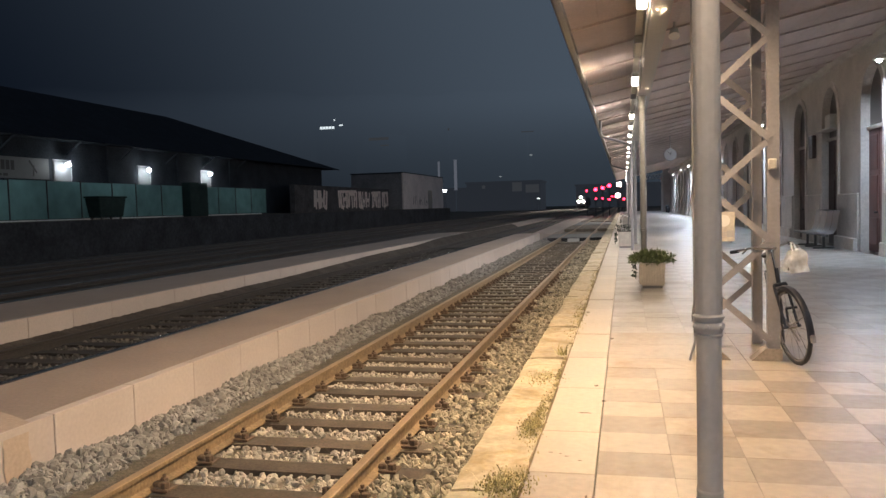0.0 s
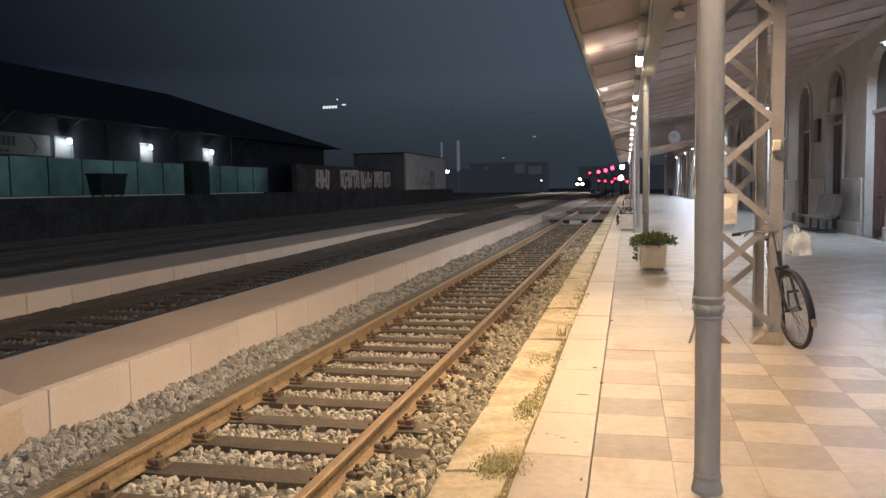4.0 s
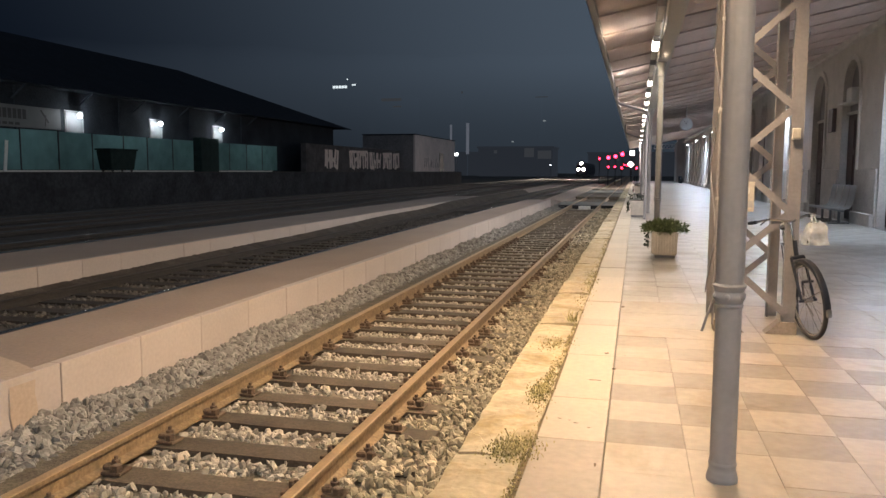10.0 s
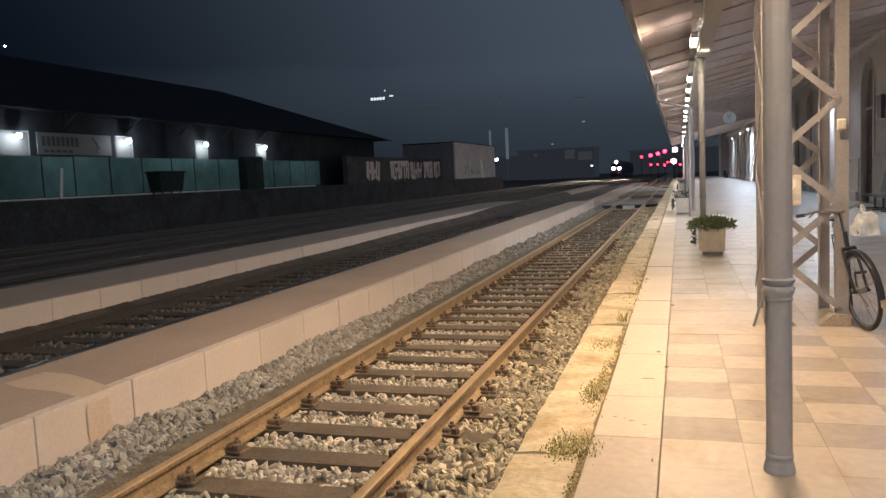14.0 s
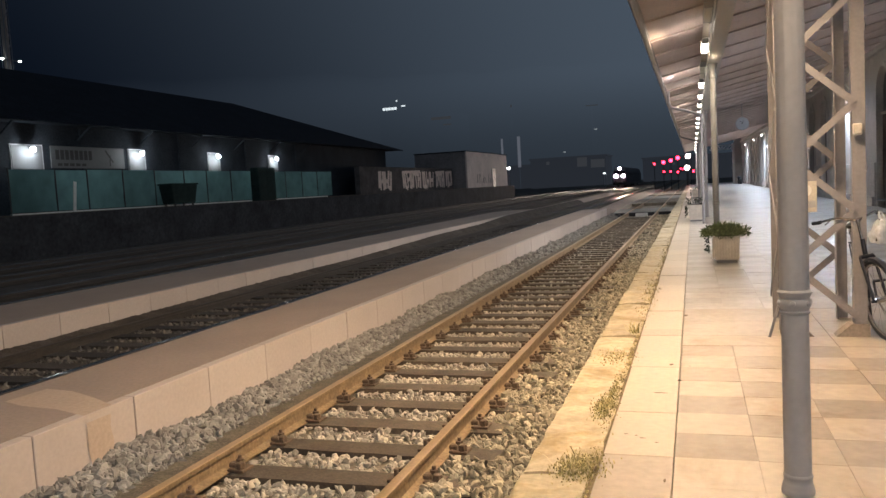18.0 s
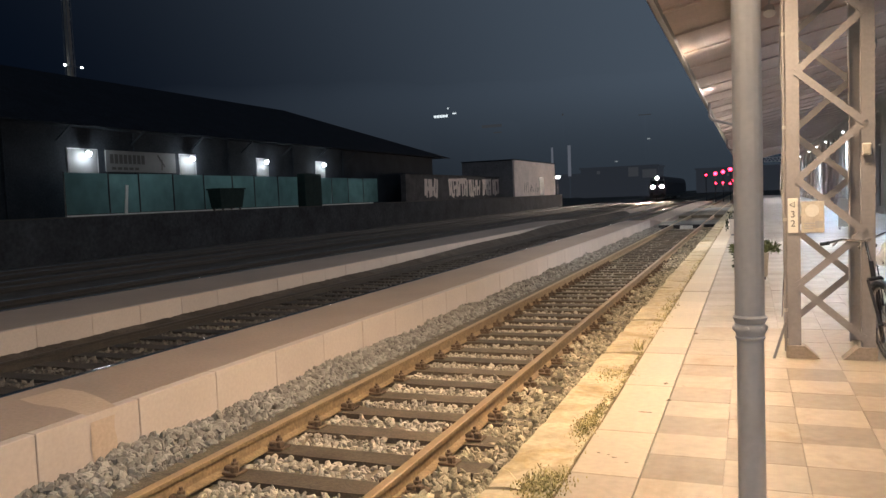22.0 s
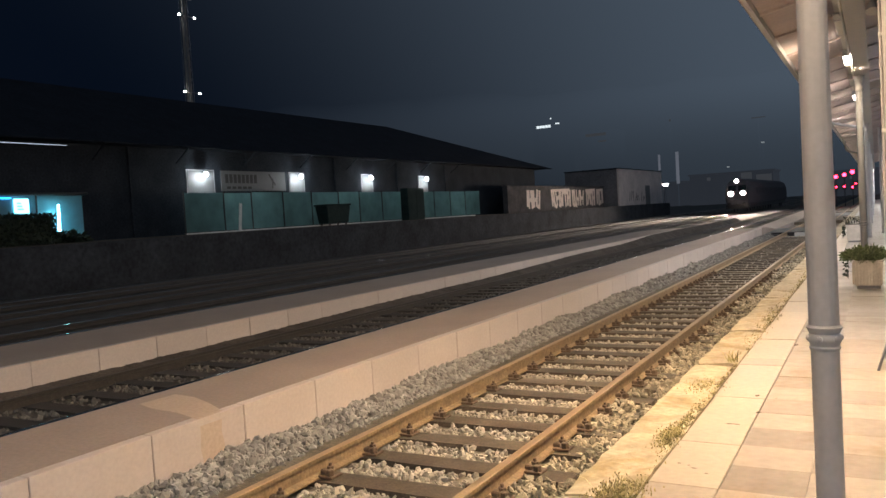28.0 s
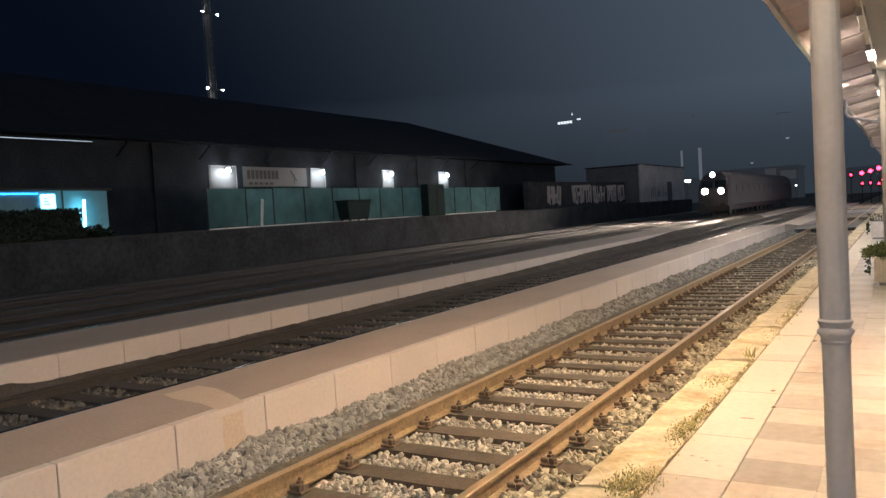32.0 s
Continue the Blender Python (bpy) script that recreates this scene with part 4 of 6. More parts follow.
_f += [fan.verts.new((6.53, -ARCH, 3.25)), fan.verts.new((6.53, ARCH, 3.25))]
fan.faces.new(_f)
fan = mesh_of("fanlight", fan, M["fanlight"])
trans = mesh_of("transom", box(6.44, 6.60, -ARCH, ARCH, 3.2, 3.29, 0.01), M["plaster"])
knob = mesh_of("door_handle", turned([(0.02, 0), (0.02, 0.05), (0.03, 0.06), (0.03, 0.08)], 10, None, pose(6.49, 0.09, 1.05, 0, -90, 0)), M["dark"])
for i in range(24):
    y = 13.5 + 4.15 * i
    share("wall_bay", bay, wall, pose(0, y, 0))
    share("door_surround", sur, wall, pose(0, y, 0))
    share("plinth", pier, wall, pose(0, y + 2.075, 0))
    share("plinth_foot", pfoot, wall, pose(0, y + 2.075, 0))
    red = i in (1, 2)
    d = thing("door_%d" % (i + 1), "reddish-brown double door under a stone arch" if red else "dark brown double door under a stone arch", "door", pose(0, y, 0), "station doors", "structure")
    for s in (1, -1):
        lf = share("door_leaf", leaf_red if red else leaf, d, pose(0, 0, 0) if s > 0 else pose(0, -0.87, 0))
        if y < 60:
            for k in range(3):
                share("door_panel", dpanel[k + (3 if red else 0)], lf, Matrix())
        if s > 0 and y < 60:
            share("door_handle", knob, lf, Matrix())
    share("fanlight", fan, d, Matrix())
    share("transom", trans, d, Matrix())
# cross wall beyond the doors
endwall = new("wall_end", mesh_of("wall", box(5.45, 6.34, 111, 112, -0.6, 6.4), M["plaster"]))
tagged(endwall, "plastered cross wall at the end of the platform", "wall", kind="structure")
backroof = new("roof_station", mesh_of("roof_station", prism([(6.36, 6.605), (14, 8.5), (14, -0.6), (13.8, -0.6), (13.8, 8.2), (6.36, 6.55)], -20, 112), M["roof_dark"]))
tagged(backroof, "dark tiled roof of the station building", "roof", kind="structure")


# ---- wall lanterns ----
def lantern(y):
    t = thing("wall_lantern", "white hooked wall lamp glowing on the station wall", "lamp", pose(6.18, y, 4.62), "wall lanterns")
    b = rod((0.16, 0, 0.0), (0.02, 0, 0.16), 0.014, 8)
    rod((0.02, 0, 0.16), (-0.16, 0, 0.16), 0.014, 8, b)
    arm = part("arm", b, M["white"], t)
    sh = part("shade", turned([(0.15, 0.0), (0.13, 0.03), (0.05, 0.09), (0.03, 0.13)], 20, None, pose(-0.16, 0, 0.02)), M["white"], t, smooth=True)
    part("bulb", turned([(0.02, 0.0), (0.055, 0.02), (0.06, 0.05), (0.03, 0.08)], 16, None, pose(-0.16, 0, -0.045)), M["lamp_white"], sh, "glowing white bulb", smooth=True)
    part("rose", turned([(0.05, 0), (0.05, 0.015)], 16, None, pose(0.165, 0, 0.0, 0, -90, 0)), M["white"], arm)


# fixtures at -6, 4 and 98 are added, unseen, around the fill lamps
for y in (-6.0, 4.0, 20.2, 36.0, 54.7, 66.4, 75.0, 84.5, 98.0):
    lantern(y)

# ---- clock under the canopy ----
t = thing("platform_clock", "round pale station clock hung under the canopy", "clock", pose(2.4, 39.5, 3.72))
case = part("case", turned([(0.29, -0.06), (0.30, -0.05), (0.30, 0.05), (0.29, 0.06)], 32, None, pose(0, 0, 0, 90, 0, 0)), M["column"], t, smooth=True)
part("dial", turned([(0.265, 0), (0.265, 0.006)], 32, None, pose(0, -0.061, 0, 90, 0, 0)), M["dial"], case)
b = bar((0, -0.072, 0), (0.05, -0.072, 0.14), 0.02, 0.004, None, (0, 1, 0))
bar((0, -0.076, 0), (-0.12, -0.076, 0.16), 0.014, 0.004, b, (0, 1, 0))
part("pointers", b, M["grime"], case)
part("hanger", rod((0, 0, 0.30), (0, 0, 0.94), 0.02, 8), M["column"], t)

# ---- lattice post ----
lat = thing("lattice_post", "pale painted steel lattice post under the canopy", "post", pose(1.200, 8.03, 0))
LX, LY = 0.2775, 0.42


def angle_leg(sx, sy):
    b = box(min(0, sx * 0.105), max(0, sx * 0.105), -0.006, 0.006, 0, 4.24)
    b.transform(Matrix.Translation((sx * (LX - 0.0425), sy * (LY + 0.045), 0)))
    box(sx * (LX - 0.0365) - 0.006, sx * (LX - 0.0365) + 0.006, sy * LY - 0.045, sy * LY + 0.039, 0, 4.24, 0, b)
    return b


for sx in (-1, 1):
    for sy in (-1, 1):
        part("leg", angle_leg(sx, sy), M["lattice"], lat)
        if sy > 0:
            continue
        fz = 0.11
        b = prism([(sx * (LX + 0.075), 0.0), (sx * (LX - 0.19), 0.0), (sx * (LX - 0.07), fz), (sx * (LX + 0.075), fz)], sy * LY - 0.08, sy * LY + 0.08)
        part("foot", b, M["lattice_dark"], lat)
for sy, flip in ((-1, 1), (1, -1)):
    z, side = 0.18, flip
    n = 0
    while z < 3.8:
        n += 1
        yy = sy * (LY + 0.0555 + 0.009 * (n % 2))
        part("brace", bar((side * (LX - 0.02), yy, z), (-side * (LX - 0.02), yy, z + 0.46), 0.06, 0.008, None, (0, 1, 0)), M["lattice"], lat)
        z, side = z + 0.46, -side
for sx, flip in ((-1, 1), (1, -1)):
    z, side = 0.25, flip
    n = 0
    while z < 3.7:
        n += 1
        xx = sx * (LX + 0.0735 + 0.009 * (n % 2))
        part("brace", bar((xx, side * (LY - 0.02), z), (xx, -side * (LY - 0.02), z + 0.60), 0.06, 0.008, None, (1, 0, 0)), M["lattice"], lat)
        z, side = z + 0.60, -side
part("cap_plate", box(-0.45, 0.45, -0.52, 0.52, 4.18, 4.22), M["lattice"], lat)

# boards, switch box and conduit on the post
t = thing("post_number_plate", "narrow white number plate with a warning triangle", "sign", pose(0.885, 7.548, 1.10))
part("plate", box(-0.018, 0.062, -0.004, 0.0, 0, 0.30, 0.001), M["white"], t)


def letters(body, size, at, parent, material):
    c = bpy.data.curves.new("text", "FONT")
    c.body, c.size, c.align_x, c.extrude = body, size, "CENTER", 0.0008
    o = bpy.data.objects.new("text", c)
    me = bpy.data.meshes.new_from_object(o)
    bpy.data.objects.remove(o)
    me.materials.clear()
    me.materials.append(material)
    share("lettering", me, parent, at)


letters("3", 0.080, pose(0.022, -0.0055, 0.135, 90, 0, 0), t, M["grime"])
letters("2", 0.080, pose(0.022, -0.0055, 0.055, 90, 0, 0), t, M["grime"])
part("triangle", torus((0, 0, 0), 0.026, 0.004, 3, 4, None, "X"), M["grime"], t, at=pose(0.022, -0.006, 0.245, 0, 0, 90))
t = thing("notice_board", "faded white notice with pictures on the post", "sign", pose(0.972, 7.545, 1.10))
part("plate", box(0.0, 0.18, -0.006, 0.0, 0, 0.27, 0.001), M["paper"], t)
part("picture", turned([(0.055, 0), (0.055, 0.002)], 16, None, pose(0.085, -0.007, 0.19, 90, 0, 0)), M["white"], t)
for k in range(3):
    part("print_bar", box(0.02, 0.09 + 0.02 * k, -0.008, -0.006, 0.03 + 0.022 * k, 0.042 + 0.022 * k), M["column"], t)
part("print_patch", box(0.11, 0.17, -0.008, -0.006, 0.04, 0.10), M["column"], t)
t = thing("switch_box", "small white switch box on the lattice post", "box", pose(1.47, 7.54, 1.74))
part("case", box(-0.035, 0.035, -0.05, 0.0, 0, 0.10, 0.008), M["white"], t)
part("lid", box(-0.03, 0.03, -0.056, -0.05, 0.01, 0.09, 0.003), M["paper"], t)
t = thing("conduit", "pale cable conduit running up the lattice post", "pipe", pose(0.842, 7.60, 0))
part("tube", rod((0, 0, 0.05), (0, 0, 4.15), 0.010, 8), M["lattice"], t, smooth=True)
part("strut", rod((0.0, 0, 0.30), (-0.10, -0.1, 0.0), 0.012, 8), M["column_dark"], t)
for z in (0.4, 1.2, 2.0, 2.8):
    part("clip", box(-0.014, 0.03, -0.014, 0.014, z, z + 0.03, 0.003), M["column"], t)

# ---- bicycle ----
def bicycle(m, steer):
    c = thing("bicycle", "dark city bicycle with a pale bag leaning on the post", "bicycle", m)
    R, WB = 0.345, 1.06
    turn = Matrix.Translation((0, 0.92, 0)) @ Matrix.Rotation(radians(steer), 4, "Z") @ Matrix.Translation((0, -0.92, 0))
    for name, y in (("rear_wheel", 0.0), ("front_wheel", WB)):
        w = part(name, torus((0, y, R), R - 0.018, 0.019, 48, 8), M["rubber"], c, smooth=True, at=turn if y else None)
        part("rim", torus((0, y, R), R - 0.043, 0.010, 48, 6), M["chrome"], w, smooth=True)
        part("hub", rod((-0.04, y, R), (0.04, y, R), 0.02, 10), M["chrome"], w)
        b = None
        for k in range(18):
            a = k * math.pi / 9
            s = 0.025 if k % 2 else -0.025
            b = rod((s, y, R), (0, y + (R - 0.045) * math.cos(a), R + (R - 0.045) * math.sin(a)), 0.0014, 4, b)
        part("spokes", b, M["chrome"], w)
    BB, ST, HD = (0, 0.45, 0.29), (0, 0.27, 0.80), (0, 0.90, 0.82)
    fr = rod(BB, ST, 0.016)
    rod(BB, HD, 0.018, 10, fr)
    rod((0, 0.33, 0.66), (0, 0.91, 0.76), 0.016, 10, fr)
    rod((0, 0.895, 0.86), (0, 0.93, 0.70), 0.02, 10, fr)
    for s in (-0.045, 0.045):
        rod((s, 0, R), BB, 0.009, 8, fr)
        rod((s, 0, R), (s * 0.4, 0.29, 0.74), 0.008, 8, fr)
    part("frame", fr, M["bike_paint"], c, smooth=True)
    fk = rod((-0.055, 0.94, 0.715), (0.055, 0.94, 0.715), 0.018)
    for s in (-0.055, 0.055):
        rod((s, WB, R), (s, 0.94, 0.715), 0.013, 8, fk)
    part("fork", fk, M["bike_paint"], c, smooth=True, at=turn)
    part("axle", rod((-0.075, WB, R), (0.075, WB, R), 0.014, 8), M["bike_paint"], c, at=turn)
    sd = turned([(0.02, -0.01), (0.085, 0.0), (0.095, 0.03), (0.06, 0.055), (0.01, 0.06)], 16)
    sd.transform(pose(0, 0.22, 0.92) @ Matrix.Diagonal((0.85, 1.5, 0.8, 1)))
    part("saddle", sd, M["rubber"], c, smooth=True)
    part("seat_post", rod(ST, (0, 0.24, 0.93), 0.013), M["chrome"], c)
    hb = rod((0, 0.895, 0.85), (0, 0.87, 1.03), 0.013)
    for s in (-1, 1):
        rod((0, 0.87, 1.03), (s * 0.17, 0.84, 1.07), 0.011, 8, hb)
        rod((s * 0.17, 0.84, 1.07), (s * 0.26, 0.70, 1.05), 0.011, 8, hb)
    part("handlebar", hb, M["chrome"], c, smooth=True, at=turn)
    for s in (-1, 1):
        part("grip", rod((s * 0.245, 0.725, 1.052), (s * 0.275, 0.63, 1.046), 0.017, 10), M["rubber"], c, at=turn)
        part("brake_lever", rod((s * 0.20, 0.81, 1.055), (s * 0.25, 0.83, 1.03), 0.006, 6), M["chrome"], c, at=turn)
    mg = bmesh.new()
    prev = None
    for k in range(15):
        a = radians(-5 + k * 13)
        ring = [mg.verts.new((x, (R + 0.02) * math.cos(math.pi - a), R + (R + 0.02 + dz) * math.sin(a))) for x, dz in ((-0.028, -0.008), (0.0, 0.006), (0.028, -0.008))]
        if prev:
            for i in range(2):
                mg.faces.new((prev[i], prev[i + 1], ring[i + 1], ring[i]))
        prev = ring
    part("mudguard", mg, M["bike_paint"], c, smooth=True)
    mg = bmesh.new()
    prev = None
    for k in range(13):
        a = radians(-12 + k * 11.5)
        ring = [mg.verts.new((x, WB + (R + 0.018 + dz) * math.cos(a), R + (R + 0.018 + dz) * math.sin(a))) for x, dz in ((-0.030, -0.022), (-0.024, 0.0), (0.0, 0.008), (0.024, 0.0), (0.030, -0.022))]
        if prev:
            for i in range(4):
                mg.faces.new((prev[i], prev[i + 1], ring[i + 1], ring[i]))
        prev = ring
    part("mudguard", mg, M["bike_paint"], c, smooth=True, at=turn)
    part("mudguard_stay", rod((0.035, WB, R), (0.030, WB + (R + 0.01) * math.cos(0.35), R + (R + 0.01) * math.sin(0.35)), 0.004, 6), M["chrome"], c, at=turn)
    part("front_reflector", box(-0.022, 0.022, WB + R + 0.015, WB + R + 0.035, R - 0.10, R - 0.03, 0.005), M["chrome"], c, at=turn)
    rk = None
    for s in (-0.055, 0.055):
        rk = rod((s, -0.22, 0.745), (s, 0.24, 0.745), 0.006, 6, rk)
        rk = rod((s, -0.1, 0.745), (s, 0, R), 0.005, 6, rk)
    for k in range(4):
        rk = rod((-0.055, -0.2 + 0.13 * k, 0.745), (0.055, -0.2 + 0.13 * k, 0.745), 0.005, 6, rk)
    part("rack", rk, M["bike_paint"], c)
    part("reflector", box(-0.03, 0.03, -0.375, -0.355, 0.52, 0.60, 0.006), M["rubber"], c)
    cr = turned([(0.09, -0.004), (0.09, 0.004)], 24, None, pose(0.05, 0.45, 0.29, 0, 90, 0))
    part("chainring", cr, M["chrome"], c)
    for s in (1, -1):
        a = rod((s * 0.06, 0.45, 0.29), (s * 0.065, 0.45 + s * 0.12, 0.29 - s * 0.12), 0.01, 8)
        part("crank", a, M["chrome"], c)
        part("pedal", box(s * 0.07 - 0.005 if s > 0 else -0.165, 0.165 if s > 0 else -0.065, 0.45 + s * 0.12 - 0.04, 0.45 + s * 0.12 + 0.04, 0.28 - s * 0.12, 0.30 - s * 0.12, 0.004), M["rubber"], c)
    st = rod((-0.03, 0.1, 0.32), (-0.16, 0.02, 0.02), 0.008, 8)
    part("stand", st, M["chrome"], c)
    return c


bicycle(pose(1.712, 8.40, 0.0, 0, 8, 174), 19)
bag = box(-0.085, 0.085, -0.10, 0.10, 0.0, 0.20)
bmesh.ops.subdivide_edges(bag, edges=bag.edges[:], cuts=7, use_grid_fill=True)
for v in bag.verts:
    k = v.co.z / 0.20
    n = 0.030 * noise.noise(v.co * 9) + 0.016 * noise.noise(v.co * 23)
    v.co = Vector((v.co.x * (1.1 - 0.45 * k * k), v.co.y * (1.1 - 0.35 * k * k), v.co.z)) + v.co.normalized() * n
    if k > 0.97:
        v.co.z += 0.03 * noise.noise(v.co * 14)
t = thing("carrier_bag", "crumpled pale carrier bag hung from the bicycle handlebar", "bag", pose(1.625, 7.30, 0.84, 0, -4, 10) @ Matrix.Diagonal((0.85, 0.85, 0.95, 1)))
part("bag_body", bag, M["bag"], t, smooth=True)
part("strap", bar((-0.09, -0.03, 0.02), (-0.045, -0.03, 0.21), 0.02, 0.006), M["dark"], t)
for s in (-0.03, 0.03):
    part("handle", bar((s, 0.0, 0.17), (s * 0.3, 0.06, 0.27), 0.018, 0.004), M["bag"], t)


# ---- planters ----
def leaves(n, place, size, seed, slim=0.45):
    rng = np.random.default_rng(seed)
    b = bmesh.new()
    for k in range(n):
        c, up = place(rng)
        d = rng.normal(size=3)
        d = d / np.linalg.norm(d) + np.array(up)
        d /= np.linalg.norm(d)
        s = np.cross(d, rng.normal(size=3))
        s /= np.linalg.norm(s)
        L = size * rng.uniform(0.6, 1.4)
        c = np.array(c)
        b.faces.new([b.verts.new(p) for p in (c, c + d * L * 0.5 + s * L * slim * 0.5, c + d * L, c + d * L * 0.5 - s * L * slim * 0.5)])
    return b


def planter(x, y, w, d, h, lush, seed):
    t = thing("planter", "ribbed white planter with a spreading green shrub" if lush else "plain white planter with thin ragged plants", "planter", pose(x, y, 0), "platform planters")
    tap = 0.03
    b = box(-w / 2, w / 2, -d / 2, d / 2, 0.05, h)
    for v in b.verts:
        if v.co.z < 0.1:
            v.co.x *= 1 - 2 * tap / w
            v.co.y *= 1 - 2 * tap / d
    tub = part("tub", b, M["planter"], t)
    # dark foot: the small shadow under the tub is put into its colour
    part("foot", box(-w / 2 + 0.05, w / 2 - 0.05, -d / 2 + 0.05, d / 2 - 0.05, 0, 0.05), M["column_dark"], tub)
    part("soil", box(-w / 2 + 0.03, w / 2 - 0.03, -d / 2 + 0.03, d / 2 - 0.03, h, h + 0.01), M["soil"], t)
    if lush:
        for k in range(9):
            u = -w / 2 + 0.03 + (w - 0.06) * k / 8
            part("rib", box(u - 0.012, u + 0.012, -d / 2 - 0.012, -d / 2 + 0.015, 0.07, h - 0.03, 0.004), M["planter"], tub)
            v = -d / 2 + 0.03 + (d - 0.06) * k / 8
            part("rib", box(-w / 2 - 0.012, -w / 2 + 0.015, v - 0.012, v + 0.012, 0.07, h - 0.03, 0.004), M["planter"], tub)

        def place(rng):
            a, r = rng.uniform(0, 2 * math.pi), rng.uniform(0, 1) ** 0.6
            px = math.cos(a) * r * (w / 2 + 0.13) * (1 + 0.2 * math.sin(3 * a + 1)) - 0.04
            py = math.sin(a) * r * (d / 2 + 0.10)
            return (px, py, h + 0.01 + rng.uniform(0, 0.19) * (1 - 0.55 * r * r) - 0.05 * max(0, r - 0.8)), (px * 1.5, py * 1.5, 0.25)
        part("shrub", leaves(2600, place, 0.075, seed, 0.22), M["leaf"], t)
        b = None
        for k in range(12):
            a = k * 0.55
            b = rod((0.05 * math.cos(a), 0.05 * math.sin(a), h), ((w / 2) * math.cos(a), (d / 2) * math.sin(a), h + 0.10), 0.006, 5, b, 0.002)
        part("stems", b, M["bark"], t)

        def trail(rng):
            return (-w / 2 - 0.05 - rng.uniform(0, 0.06), -d / 2 + rng.uniform(0, 0.1), h - 0.02 - rng.uniform(0, 0.22)), (-0.5, -0.2, -0.5)
        part("trailing_leaves", leaves(60, trail, 0.05, seed + 1), M["shrub_dark"], t)
    else:
        def sprig(rng):
            k = rng.integers(0, 7)
            px = -w / 2 + 0.02 + k * w / 7.5
            z = rng.uniform(0, 0.22)
            return (px + rng.normal(0, 0.02) - z * 0.2, rng.normal(0, 0.06), h + z), (0, 0, 0.3)
        tagged(part("sprigs", leaves(170, sprig, 0.06, seed), M["shrub_dark"], t), kind="stuff")
        b = None
        for k in range(7):
            px = -w / 2 + 0.02 + k * w / 7.5
            b = rod((px, 0, h), (px - 0.04, random.uniform(-0.05, 0.05), h + 0.22), 0.005, 5, b, 0.002)
        part("stems", b, M["bark"], t)

        def trail2(rng):
            return (-w / 2 - 0.03 - rng.uniform(0, 0.05), -d / 2 + rng.uniform(0, 0.2), h - rng.uniform(0, 0.35)), (-0.4, -0.2, -0.5)
        part("trailing_leaves", leaves(90, trail2, 0.06, seed + 1), M["shrub_dark"], t)


planter(0.63, 13.85, 0.42, 0.45, 0.44, True, 11)
planter(0.22, 26.1, 0.52, 0.5, 0.52, False, 13)
planter(0.30, 51.0, 0.52, 0.5, 0.52, False, 15)


# ---- weeds along the platform edge ----
def weeds(name, label, x, y, n, spread, h, material, seed, slim=0.10):
    rng = np.random.default_rng(seed)
    b = bmesh.new()
    for k in range(n):
        px, py = x + rng.normal(0, spread[0]), y + rng.normal(0, spread[1])
        a, L = rng.uniform(0, 2 * math.pi), h * rng.uniform(0.4, 1.2)
        lean = rng.uniform(0.5, 1.4)
        w = 0.0025 + slim * 0.01
        dx, dy = math.cos(a), math.sin(a)
        p0, p1, p2 = (px, py, 0.0), (px + dx * L * lean * 0.4, py + dy * L * lean * 0.4, L * 0.7), (px + dx * L * lean, py + dy * L * lean, L)
        v = [b.verts.new((p[0] - dy * q, p[1] + dx * q, p[2])) for p, q in ((p0, -w), (p0, w), (p1, w * 0.8), (p1, -w * 0.8))]
        b.faces.new(v)
        tip = b.verts.new(p2)
        b.faces.new((v[3], v[2], tip))
    o = new(name, mesh_of(name, b, material))
    return tagged(o, label, "weeds", kind="stuff")


weeds("dry_grass_tuft", "short yellow-green grass growing on the platform edge", -0.47, 4.06, 900, (0.06, 0.10), 0.020, M["moss"], 21)
weeds("dry_grass_tuft", "long dry grass blades on the platform edge", -0.50, 4.10, 26, (0.05, 0.06), 0.075, M["dry_leaf"], 28)
weeds("dry_grass_tuft", "low dry grass in the edge joint", -0.46, 5.16, 800, (0.035, 0.13), 0.016, M["moss"], 22)
weeds("dry_grass_tuft", "thin dry grass in the edge joint", -0.44, 5.55, 380, (0.015, 0.22), 0.014, M["moss"], 29)
weeds("dry_grass_tuft", "flattened dry grass on a cracked edge stone", -0.52, 6.62, 420, (0.08, 0.14), 0.012, M["moss"], 30)
weeds("small_weed", "small branching weed in the edge joint", -0.45, 7.66, 34, (0.02, 0.04), 0.12, M["moss"], 23)
weeds("small_weed", "low moss along the edge joint", -0.402, 6.3, 420, (0.012, 0.9), 0.010, M["moss"], 24)
weeds("small_weed", "low moss along the near edge joint", -0.405, 3.3, 420, (0.014, 0.6), 0.012, M["moss"], 31)
weeds("small_weed", "thin weeds along the edge joint", -0.43, 10.2, 420, (0.05, 0.9), 0.020, M["moss"], 25)
weeds("small_weed", "thin weeds along the distant edge joint", -0.42, 15.0, 300, (0.03, 2.0), 0.022, M["moss"], 26)


# ---- spots and small litter on the paving ----
def spot(x, y, rx, ry, seed):
    rng = np.random.default_rng(seed)
    b = bmesh.new()
    n = 18
    vs = [b.verts.new((x + rx * math.cos(2 * math.pi * i / n) * rng.uniform(0.6, 1.2), y + ry * math.sin(2 * math.pi * i / n) * rng.uniform(0.6, 1.2), 0.006)) for i in range(n)]
    b.faces.new(vs)
    part("dark_spot", b, M["spot"], platform)


